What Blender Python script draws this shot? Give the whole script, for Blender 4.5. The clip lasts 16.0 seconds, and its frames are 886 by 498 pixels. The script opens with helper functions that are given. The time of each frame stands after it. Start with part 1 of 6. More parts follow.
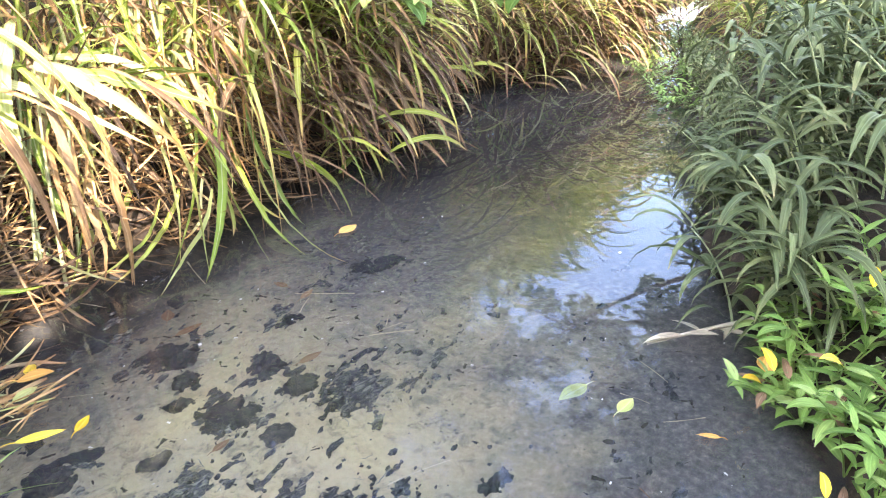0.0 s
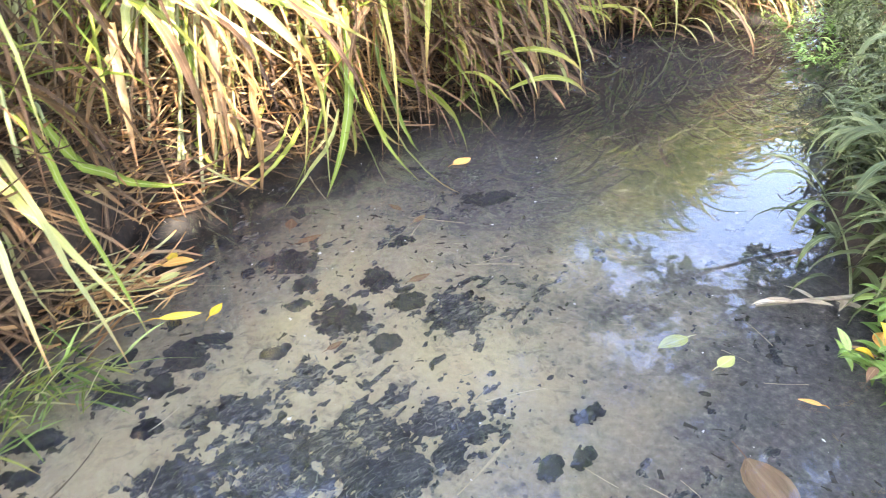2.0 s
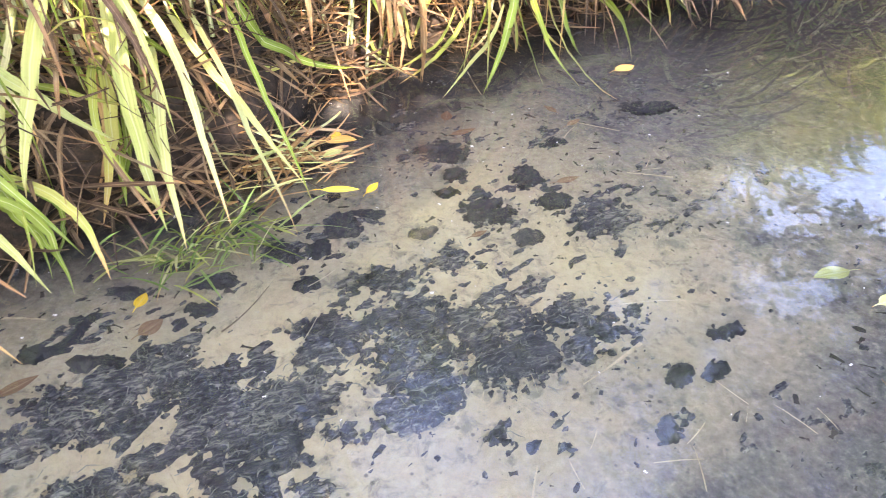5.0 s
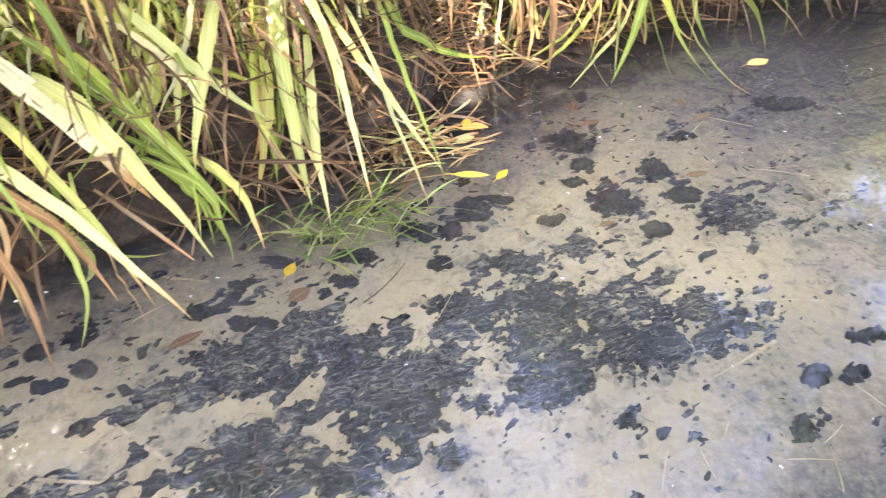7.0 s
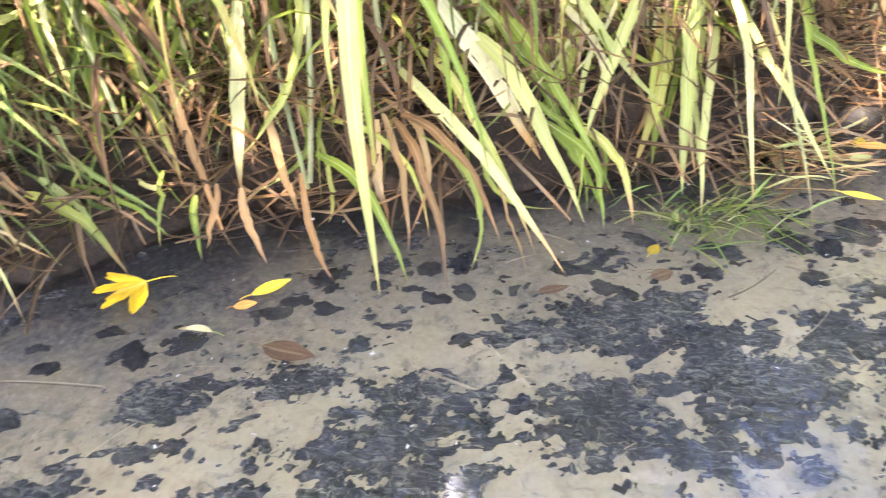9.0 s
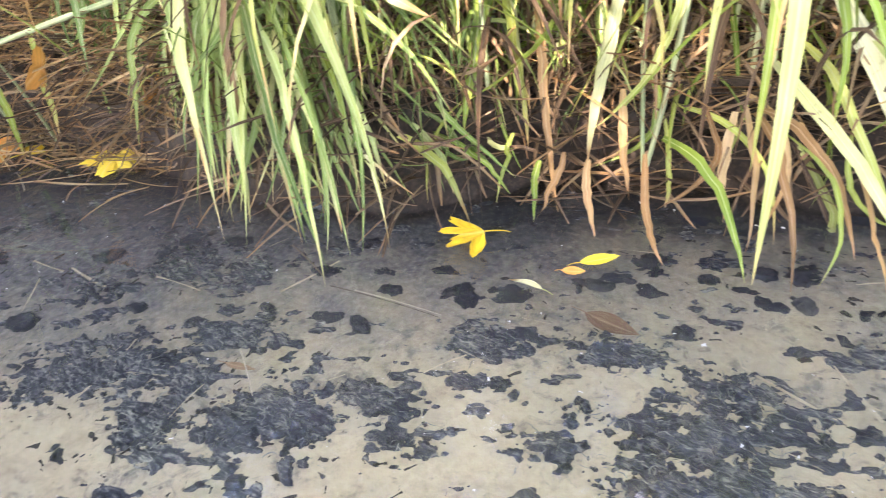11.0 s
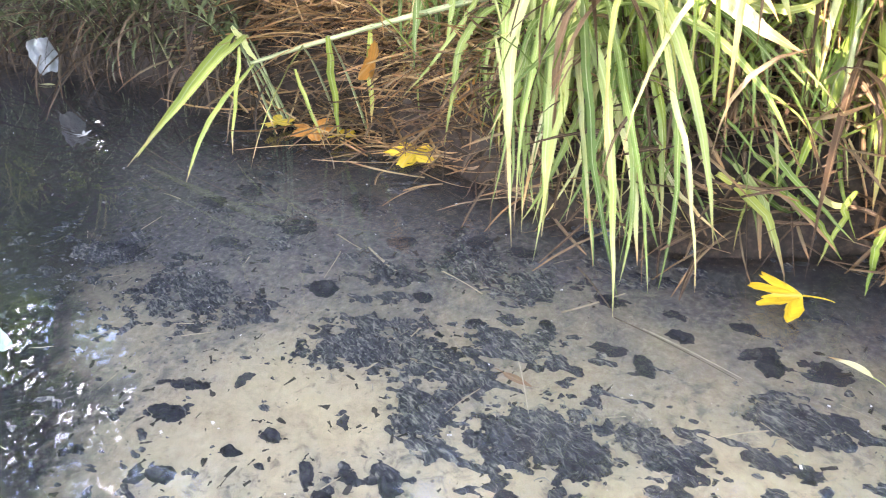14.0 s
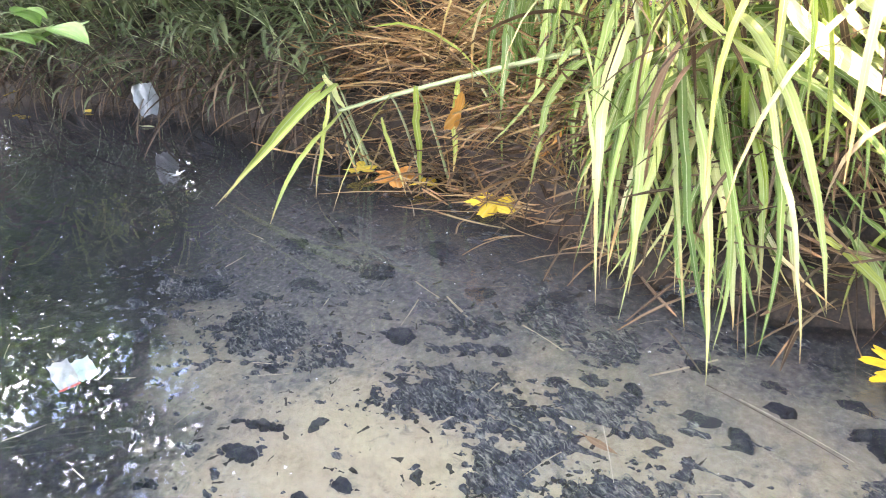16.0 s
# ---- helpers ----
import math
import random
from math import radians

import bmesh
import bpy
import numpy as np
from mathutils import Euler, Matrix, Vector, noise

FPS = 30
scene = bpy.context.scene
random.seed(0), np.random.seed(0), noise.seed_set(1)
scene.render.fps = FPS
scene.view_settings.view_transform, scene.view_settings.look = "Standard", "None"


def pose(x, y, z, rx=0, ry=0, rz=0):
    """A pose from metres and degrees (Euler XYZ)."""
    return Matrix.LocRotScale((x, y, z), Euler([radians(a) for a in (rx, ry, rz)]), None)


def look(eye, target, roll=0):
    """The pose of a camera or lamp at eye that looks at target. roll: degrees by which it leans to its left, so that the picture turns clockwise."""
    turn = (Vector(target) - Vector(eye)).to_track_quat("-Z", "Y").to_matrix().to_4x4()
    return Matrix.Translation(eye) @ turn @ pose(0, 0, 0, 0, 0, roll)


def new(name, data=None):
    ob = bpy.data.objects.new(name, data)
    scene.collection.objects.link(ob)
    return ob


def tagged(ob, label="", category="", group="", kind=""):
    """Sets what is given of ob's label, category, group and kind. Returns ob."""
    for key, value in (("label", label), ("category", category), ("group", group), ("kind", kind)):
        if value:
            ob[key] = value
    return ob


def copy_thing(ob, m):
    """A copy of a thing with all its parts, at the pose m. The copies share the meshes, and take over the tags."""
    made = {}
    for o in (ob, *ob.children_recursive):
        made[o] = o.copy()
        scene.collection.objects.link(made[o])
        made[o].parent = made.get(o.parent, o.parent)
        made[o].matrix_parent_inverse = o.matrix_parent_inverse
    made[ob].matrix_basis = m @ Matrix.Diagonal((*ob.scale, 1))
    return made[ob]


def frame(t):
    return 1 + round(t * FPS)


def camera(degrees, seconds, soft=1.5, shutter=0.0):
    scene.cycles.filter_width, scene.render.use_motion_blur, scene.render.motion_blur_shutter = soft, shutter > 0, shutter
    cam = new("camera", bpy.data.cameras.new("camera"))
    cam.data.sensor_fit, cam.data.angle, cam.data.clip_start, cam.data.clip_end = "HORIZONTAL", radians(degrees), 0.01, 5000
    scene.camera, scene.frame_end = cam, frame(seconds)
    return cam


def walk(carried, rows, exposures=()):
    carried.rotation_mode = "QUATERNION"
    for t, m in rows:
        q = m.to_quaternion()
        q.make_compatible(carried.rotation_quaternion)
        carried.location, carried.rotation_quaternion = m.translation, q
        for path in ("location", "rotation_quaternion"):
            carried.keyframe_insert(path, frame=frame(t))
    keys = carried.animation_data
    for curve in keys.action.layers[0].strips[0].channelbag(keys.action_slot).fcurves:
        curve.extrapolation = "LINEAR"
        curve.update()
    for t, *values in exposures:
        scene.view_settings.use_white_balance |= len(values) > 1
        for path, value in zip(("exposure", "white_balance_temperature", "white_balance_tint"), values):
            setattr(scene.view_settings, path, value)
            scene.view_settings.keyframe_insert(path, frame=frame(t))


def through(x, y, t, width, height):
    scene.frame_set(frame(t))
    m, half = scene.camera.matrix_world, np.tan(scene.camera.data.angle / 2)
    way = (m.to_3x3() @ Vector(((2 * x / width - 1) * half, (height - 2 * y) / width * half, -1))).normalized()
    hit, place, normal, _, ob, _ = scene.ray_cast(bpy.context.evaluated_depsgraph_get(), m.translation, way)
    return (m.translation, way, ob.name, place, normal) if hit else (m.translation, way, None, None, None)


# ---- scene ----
cam = camera(66.0, 16.0, soft=1.0, shutter=0.4)
PATH = [
    (0, (1.238, -0.906, 1.013), (2.498, 0.394, 0.163), -0.1),
    (0.5, (1.22, -0.909, 1.005), (2.442, 0.409, 0.128), 0.4),
    (1, (1.195, -0.912, 1.002), (2.372, 0.428, 0.097), 1.0),
    (1.5, (1.18, -0.915, 1.007), (2.264, 0.468, 0.052), 1.2),
    (2, (1.157, -0.916, 1.01), (2.162, 0.493, 0.008), 2.3),
    (2.5, (1.137, -0.913, 1.002), (2.068, 0.505, -0.057), 3.5),
    (3, (1.144, -0.935, 1.003), (1.987, 0.496, -0.111), 3.5),
    (3.5, (1.133, -0.937, 1.005), (1.918, 0.483, -0.164), 3.7),
    (3.7, (1.124, -0.937, 1.001), (1.897, 0.476, -0.185), 4.1),
    (5.8, (1.082, -0.963, 0.984), (1.592, 0.531, -0.244), -0.0),
    (6, (1.059, -0.96, 0.993), (1.561, 0.535, -0.237), 0.2),
    (6.5, (1.033, -0.964, 1.008), (1.466, 0.548, -0.228), -0.7),
    (7, (0.995, -0.977, 1.01), (1.338, 0.553, -0.232), -1.5),
    (7.5, (0.934, -0.996, 0.998), (1.107, 0.564, -0.241), -3.0),
    (8, (0.84, -1.006, 1.01), (0.855, 0.553, -0.243), -2.2),
    (8.5, (0.771, -1.026, 1.019), (0.587, 0.529, -0.224), -3.0),
    (9, (0.732, -1.069, 1.009), (0.342, 0.48, -0.195), -4.7),
    (9.5, (0.681, -1.103, 1.014), (0.107, 0.396, -0.18), -6.2),
    (10, (0.631, -1.148, 0.998), (-0.102, 0.308, -0.161), -6.1),
    (10.2, (0.61, -1.163, 0.999), (-0.183, 0.263, -0.157), -6.3),
    (12.3, (0.421, -1.271, 0.989), (-0.777, -0.13, -0.135), -6.5),
    (12.5, (0.408, -1.279, 0.987), (-0.811, -0.15, -0.126), -6.1),
    (13, (0.389, -1.29, 0.989), (-0.92, -0.248, -0.107), -6.1),
    (13.5, (0.372, -1.3, 0.991), (-1.021, -0.348, -0.083), -6.5),
    (14, (0.358, -1.307, 1.0), (-1.099, -0.415, -0.04), -7.2),
    (14.5, (0.343, -1.315, 0.996), (-1.157, -0.446, -0.001), -7.2),
    (15, (0.329, -1.323, 0.995), (-1.209, -0.477, 0.036), -7.0),
    (15.5, (0.319, -1.337, 1.003), (-1.251, -0.519, 0.073), -6.9),
    (16, (0.311, -1.325, 0.987), (-1.303, -0.547, 0.097), -7.2),
]
walk(cam, [(t, look(eye, target, roll)) for t, eye, target, roll in PATH], exposures=[(0, 4.05, 6950, 22), (3, 4.25, 7250, 25), (7, 4.32, 7550, 30), (10, 4.22, 7150, 27), (16, 4.46, 7100, 24)])

# ---- world and sun ----
world = bpy.data.worlds.new("sky")
scene.world = world
world.use_nodes = True
wn = world.node_tree.nodes
sky = wn.new("ShaderNodeTexSky")
sky.sky_type = 'NISHITA'
sky.sun_disc = False
SUN_TO = Vector((-0.18, -0.63, 0.755)).normalized()
sky.sun_elevation = math.asin(SUN_TO.z)
sky.sun_rotation = math.atan2(SUN_TO.x, SUN_TO.y)
# fair-weather clouds all over the sky
where = wn.new("ShaderNodeTexCoord")
puffs = wn.new("ShaderNodeTexNoise")
puffs.inputs["Scale"].default_value = 3.2
puffs.inputs["Detail"].default_value = 6.0
cover = wn.new("ShaderNodeValToRGB")
cover.color_ramp.elements[0].position, cover.color_ramp.elements[1].position = 0.56, 0.72
cloud = wn.new("ShaderNodeMix")
cloud.data_type = 'RGBA'
cloud.inputs[7].default_value = (24, 24.5, 25, 1)
world.node_tree.links.new(where.outputs["Generated"], puffs.inputs["Vector"])
# more of them upstream, clear sky downstream
facing = wn.new("ShaderNodeVectorMath")
facing.operation = 'DOT_PRODUCT'
facing.inputs[1].default_value = (-0.93, -0.37, 0)
more = wn.new("ShaderNodeMath")
more.operation = 'MULTIPLY_ADD'
more.inputs[1].default_value = 0.12
world.node_tree.links.new(where.outputs["Generated"], facing.inputs[0])
world.node_tree.links.new(facing.outputs["Value"], more.inputs[0])
world.node_tree.links.new(puffs.outputs[0], more.inputs[2])
world.node_tree.links.new(more.outputs[0], cover.inputs[0])
world.node_tree.links.new(cover.outputs[0], cloud.inputs[0])
world.node_tree.links.new(sky.outputs[0], cloud.inputs[6])
world.node_tree.links.new(cloud.outputs[2], wn["Background"].inputs[0])
wn["Background"].inputs[1].default_value = 0.15
sun = new("sun", bpy.data.lights.new("sun", 'SUN'))
sun.data.energy = 2.0
sun.data.angle = radians(0.6)
sun.data.color = (1.0, 0.90, 0.74)
sun.matrix_world = look(SUN_TO * 40, (0, 0, 0))

# ---- plan: s runs along the stream, n across it towards the grass bank ----
UX, UY = 0.9292, 0.3697


def W(s, n, z=0.0):
    return Vector((s * UX - n * UY, s * UY + n * UX, z))


LEFT_S = [-60, -12, -8, -6.5, -5.5, -4.5, -3.6, -2.6, -1.9, -1.5, -1.15, -0.9, -0.5, -0.1, 0.2, 0.55, 0.9, 1.2, 1.45, 1.65, 1.8, 2.0, 2.2, 2.5, 3.0, 3.5, 3.9, 4.4, 4.95, 5.45, 6.0, 7.0, 8.5, 11, 14, 60]
LEFT_N = [-9, -0.6, 0.3, 0.48, 0.73, 0.79, 0.83, 0.68, 0.61, 0.53, 0.37, 0.27, 0.24, 0.43, 0.39, 0.35, 0.30, 0.28, 0.28, 0.41, 0.53, 0.58, 0.59, 0.52, 0.50, 0.50, 0.58, 0.76, 0.86, 0.48, 0.2, -0.02, 0.02, 0.27, 0.0, -8]
RIGHT_S = [-60, -12, -7, -4, -1, 1, 1.8, 2.05, 2.35, 2.7, 3.1, 4.5, 5.3, 6.4, 7.4, 8.7, 11, 14, 60]
RIGHT_N = [-12, -3.2, -2.4, -2.2, -2.0, -1.95, -1.74, -1.62, -1.54, -1.42, -1.28, -1.18, -1.02, -0.80, -0.68, -0.56, -0.5, -1.0, -12]


def left_n(s):
    return np.interp(s, LEFT_S, LEFT_N)


def right_n(s):
    return np.interp(s, RIGHT_S, RIGHT_N)


LATTICE = np.random.default_rng(5).random((256, 256))


def vnoise(x, y):
    """Smooth value noise in 0..1 of numpy arrays."""
    x, y = np.asarray(x, float), np.asarray(y, float)
    i, j = np.floor(x).astype(int), np.floor(y).astype(int)
    f, g = x - i, y - j
    f, g = f * f * (3 - 2 * f), g * g * (3 - 2 * g)
    a, b = LATTICE[i % 256, j % 256], LATTICE[(i + 1) % 256, j % 256]
    c, d = LATTICE[i % 256, (j + 1) % 256], LATTICE[(i + 1) % 256, (j + 1) % 256]
    return (a * (1 - f) + b * f) * (1 - g) + (c * (1 - f) + d * f) * g


def fbm(x, y, octaves=3):
    return sum(vnoise(x * 2 ** k + 17 * k, y * 2 ** k + 31 * k) * 0.5 ** k for k in range(octaves)) / (2 - 0.5 ** (octaves - 1))


def ground_z(s, n):
    s, n = np.asarray(s, float), np.asarray(n, float)
    wob = (fbm(s * 3.1 + 40, n * 3.1 + 9) - 0.5) * 0.14
    dl = n - left_n(s) + wob
    dr = right_n(s) - n + wob
    bed = -0.085 + (fbm(s * 2.2, n * 2.2 + 50) - 0.5) * 0.03 + (vnoise(s * 14, n * 14) - 0.5) * 0.006
    rough = (fbm(s * 7, n * 7, 3) - 0.5) * 0.10
    bank_l = 0.02 + np.interp(s, [2.8, 3.4], [0.34, 0.2]) * (1 - np.exp(-np.maximum(dl, 0) / 0.08)) + 0.22 * np.minimum(np.maximum(dl, 0), 4) + rough * np.minimum(1, np.maximum(dl, 0) * 6)
    bank_r = 0.02 + 0.16 * (1 - np.exp(-np.maximum(dr, 0) / 0.2)) + 0.20 * np.minimum(np.maximum(dr, 0), 4) + rough * np.minimum(1, np.maximum(dr, 0) * 6)
    d = np.maximum(dl, dr)
    bank = np.where(dl > dr, bank_l, bank_r)
    k = np.clip((d + 0.10) / 0.10, 0, 1)
    return bed * (1 - k) + bank * k


# ---- mesh helpers ----
class Build:
    """Gathers quads with texture coordinates for one mesh."""

    def __init__(self):
        self.v, self.f, self.t, self.count = [], [], [], 0

    def add(self, verts, faces, uvs):
        self.v.append(np.asarray(verts, float).reshape(-1, 3))
        self.f.append(np.asarray(faces, int).reshape(-1, 4) + self.count)
        self.t.append(np.asarray(uvs, float).reshape(-1, 2))
        self.count += len(self.v[-1])
        return self

    def __bool__(self):
        return True

    def mesh(self, name, smooth=True):
        v, f, t = np.concatenate(self.v), np.concatenate(self.f), np.concatenate(self.t)
        me = bpy.data.meshes.new(name)
        me.vertices.add(len(v))
        me.vertices.foreach_set("co", v.ravel())
        me.loops.add(f.size)
        me.loops.foreach_set("vertex_index", f.ravel().astype(np.int32))
        me.polygons.add(len(f))
        me.polygons.foreach_set("loop_start", np.arange(0, f.size, 4, dtype=np.int32))
        me.polygons.foreach_set("use_smooth", np.full(len(f), smooth))
        me.uv_layers.new(name="uv").data.foreach_set("uv", t[f.ravel()].ravel())
        me.update(calc_edges=True)
        me.validate()
        return me


def part(name, build, material, parent=None, label=""):
    """One mesh object, under a thing or part if there is one."""
    me = build.mesh(name) if isinstance(build, Build) else build
    if not me.materials:
        me.materials.append(material)
    ob = new(name, me)
    if parent is not None:
        ob.parent = parent
    if label:
        ob["label"] = label
    return ob


def thing(name, label, category, group="", kind="", at=None):
    ob = new(name)
    ob.empty_display_size = 0.1
    if at is not None:
        ob.location = at
    return tagged(ob, label, category, group, kind)


PROFILE_T = [0, 0.08, 0.3, 0.6, 0.85, 1]
PROFILE_W = [0.5, 0.75, 1.0, 0.82, 0.42, 0.03]


def ribbon(build, path, width, side, fold=0.18, twist=0.0, profile=(PROFILE_T, PROFILE_W)):
    """A folded leaf along a path; side: the rough direction of its breadth."""
    p = np.asarray(path, float)
    k = len(p)
    t = np.linspace(0, 1, k)
    tan = np.gradient(p, axis=0)
    tan /= np.linalg.norm(tan, axis=1, keepdims=True) + 1e-9
    nor = np.cross(tan, np.asarray(side, float))
    nor /= np.linalg.norm(nor, axis=1, keepdims=True) + 1e-9
    wid = np.cross(nor, tan)
    a = (twist * t)[:, None]
    wid, nor = wid * np.cos(a) + nor * np.sin(a), nor * np.cos(a) - wid * np.sin(a)
    w = (np.interp(t, *profile) * width / 2)[:, None]
    verts = np.stack([p - wid * w, p - nor * w * 2 * fold, p + wid * w], 1)
    uv = np.stack([np.stack([np.full(k, c), t], 1) for c in (0.0, 0.5, 1.0)], 1)
    i = (np.arange(k - 1) * 3)[:, None]
    faces = np.concatenate([i + [0, 1, 4, 3], i + [1, 2, 5, 4]])
    return build.add(verts, faces, uv)


def tube(build, path, radii, sides=6):
    p = np.asarray(path, float)
    k = len(p)
    tan = np.gradient(p, axis=0)
    tan /= np.linalg.norm(tan, axis=1, keepdims=True) + 1e-9
    ref = np.where(np.abs(tan[:, 2:]) > 0.9, [[1.0, 0, 0]], [[0, 0, 1.0]])
    a = np.cross(tan, ref)
    a /= np.linalg.norm(a, axis=1, keepdims=True) + 1e-9
    b = np.cross(tan, a)
    r = np.broadcast_to(np.asarray(radii, float), k)[:, None, None]
    ang = np.arange(sides + 1) * 2 * np.pi / sides
    verts = p[:, None] + r * (a[:, None] * np.cos(ang)[None, :, None] + b[:, None] * np.sin(ang)[None, :, None])
    uv = np.stack(np.broadcast_arrays((np.arange(sides + 1) / sides)[None], np.linspace(0, 1, k)[:, None]), -1)
    m = sides + 1
    i, j = np.meshgrid(np.arange(k - 1), np.arange(sides), indexing="ij")
    q = (i * m + j).ravel()[:, None]
    return build.add(verts, q + [0, 1, m + 1, m], uv)


def arc(root, azimuth, length, rise, droop, k=10, bend=1.4, floor=None):
    """The path of a leaf that leaves its root at an angle and bends down under its weight."""
    t = np.linspace(0, 1, k)
    el = np.radians(np.clip(rise - droop * t ** bend, -86, 89))
    az = azimuth + 0.15 * t
    step = np.stack([np.cos(el) * np.cos(az), np.cos(el) * np.sin(az), np.sin(el)], 1) * length / (k - 1)
    p = np.asarray(root, float) + np.concatenate([[[0, 0, 0]], np.cumsum(step[:-1], 0)])
    if floor is not None and p[-1, 2] < floor:
        cut = np.argmax(p[:, 2] < floor)
        if cut < 3:
            return None
        f = np.linspace(0, cut, k)
        p = np.stack([np.interp(f, np.arange(k), p[:, c]) for c in range(3)], 1)
    return p


def bow(a, b, c, k=12):
    """The smooth curve through three places."""
    a, b, c = (np.asarray(v, float) for v in (a, b, c))
    ctrl = 2 * b - (a + c) / 2
    t = np.linspace(0, 1, k)[:, None]
    return a * (1 - t) ** 2 + ctrl * 2 * t * (1 - t) + c * t ** 2


# ---- materials ----
def material(name):
    m = bpy.data.materials.new(name)
    m.use_nodes = True
    nt = m.node_tree
    return m, nt, nt.nodes["Principled BSDF"], nt.nodes["Material Output"]


def node(nt, kind, **values):
    nd = nt.nodes.new("ShaderNode" + kind)
    for k, v in values.items():
        nd.inputs[k].default_value = v
    return nd


def ramp(nt, fac, stops):
    nd = nt.nodes.new("ShaderNodeValToRGB")
    el = nd.color_ramp.elements
    while len(el) < len(stops):
        el.new(0.5)
    for e, (pos, col) in zip(el, stops):
        e.position, e.color = pos, (*col, 1) if len(col) == 3 else col
    nt.links.new(fac, nd.inputs[0])
    return nd.outputs[0]


def mixed(nt, fac, a, b):
    nd = nt.nodes.new("ShaderNodeMix")
    nd.data_type = 'RGBA'
    for socket, v in ((nd.inputs[0], fac), (nd.inputs[6], a), (nd.inputs[7], b)):
        if isinstance(v, bpy.types.NodeSocket):
            nt.links.new(v, socket)
        else:
            socket.default_value = v if isinstance(v, (int, float)) else (*v, 1)
    return nd.outputs[2]


def maths(nt, op, a, b=0.0, clamp=False):
    nd = nt.nodes.new("ShaderNodeMath")
    nd.operation, nd.use_clamp = op, clamp
    for socket, v in zip(nd.inputs, (a, b)):
        if isinstance(v, bpy.types.NodeSocket):
            nt.links.new(v, socket)
        else:
            socket.default_value = v
    return nd.outputs[0]


def leaf_material(name, stops, tip, tip_from=0.72, gloss=0.42, through=0.28, island=False, vein=16.0, rib=(0.62, 0.66, 0.42)):
    """A blade of grass or a leaf: colour by piece, dry tip, pale midrib, fine veins, light shining through."""
    m, nt, bsdf, out = material(name)
    if island:
        rnd = nt.nodes.new("ShaderNodeNewGeometry").outputs["Random Per Island"]
    else:
        rnd = nt.nodes.new("ShaderNodeObjectInfo").outputs["Random"]
    uv = nt.nodes.new("ShaderNodeUVMap").outputs[0]
    sep = nt.nodes.new("ShaderNodeSeparateXYZ")
    nt.links.new(uv, sep.inputs[0])
    pos = nt.nodes.new("ShaderNodeNewGeometry").outputs["Position"]
    stain = node(nt, "TexNoise", Scale=9.0, Detail=4.0)
    nt.links.new(pos, stain.inputs["Vector"])
    fine = node(nt, "TexNoise", Scale=70.0, Detail=3.0)
    nt.links.new(pos, fine.inputs["Vector"])
    shade = maths(nt, 'ADD', maths(nt, 'MULTIPLY', rnd, 0.75), maths(nt, 'MULTIPLY', maths(nt, 'SUBTRACT', stain.outputs[0], 0.25), 0.5), True)
    base = ramp(nt, shade, stops)
    dry = maths(nt, 'SUBTRACT', maths(nt, 'ADD', sep.outputs[1], maths(nt, 'MULTIPLY', maths(nt, 'SUBTRACT', stain.outputs[0], 0.5), 0.5)), tip_from)
    dry = maths(nt, 'ADD', dry, maths(nt, 'MULTIPLY', maths(nt, 'SUBTRACT', rnd, 0.5), 0.35))
    dry = maths(nt, 'MULTIPLY', dry, 5.0, True)
    col = mixed(nt, dry, base, tip)
    spots = maths(nt, 'MULTIPLY', maths(nt, 'SUBTRACT', fine.outputs[0], 0.62), 5.0, True)
    col = mixed(nt, maths(nt, 'MULTIPLY', spots, 0.5), col, (0.22, 0.13, 0.06))
    # long pale and dark streaks between the veins
    lay = nt.nodes.new("ShaderNodeCombineXYZ")
    for k, v in enumerate((maths(nt, 'MULTIPLY', sep.outputs[0], 9.0), maths(nt, 'MULTIPLY', sep.outputs[1], 1.6), maths(nt, 'MULTIPLY', rnd, 60.0))):
        nt.links.new(v, lay.inputs[k])
    streak = node(nt, "TexNoise", Scale=1.0, Detail=3.0, Roughness=0.6)
    nt.links.new(lay.outputs[0], streak.inputs["Vector"])
    dim = nt.nodes.new("ShaderNodeHueSaturation")
    nt.links.new(maths(nt, 'ADD', maths(nt, 'MULTIPLY', streak.outputs[0], 1.1), 0.42), dim.inputs["Value"])
    nt.links.new(col, dim.inputs["Color"])
    col = dim.outputs[0]
    mid = maths(nt, 'ABSOLUTE', maths(nt, 'SUBTRACT', sep.outputs[0], 0.5))
    midrib = maths(nt, 'MULTIPLY', maths(nt, 'SUBTRACT', 0.07, mid), 12.0, True)
    col = mixed(nt, maths(nt, 'MULTIPLY', midrib, 0.55), col, rib)
    nt.links.new(col, bsdf.inputs["Base Color"])
    bsdf.inputs["Roughness"].default_value = gloss
    bsdf.inputs["Specular IOR Level"].default_value = 0.3
    lines = maths(nt, 'SINE', maths(nt, 'MULTIPLY', sep.outputs[0], vein * 6.28))
    bump = node(nt, "Bump", Strength=0.25, Distance=0.002)
    nt.links.new(maths(nt, 'ADD', lines, fine.outputs[0]), bump.inputs["Height"])
    nt.links.new(bump.outputs[0], bsdf.inputs["Normal"])
    tr = node(nt, "BsdfTranslucent")
    nt.links.new(col, tr.inputs[0])
    mix = node(nt, "MixShader", Fac=through)
    nt.links.new(bsdf.outputs[0], mix.inputs[1])
    nt.links.new(tr.outputs[0], mix.inputs[2])
    nt.links.new(mix.outputs[0], out.inputs[0])
    return m


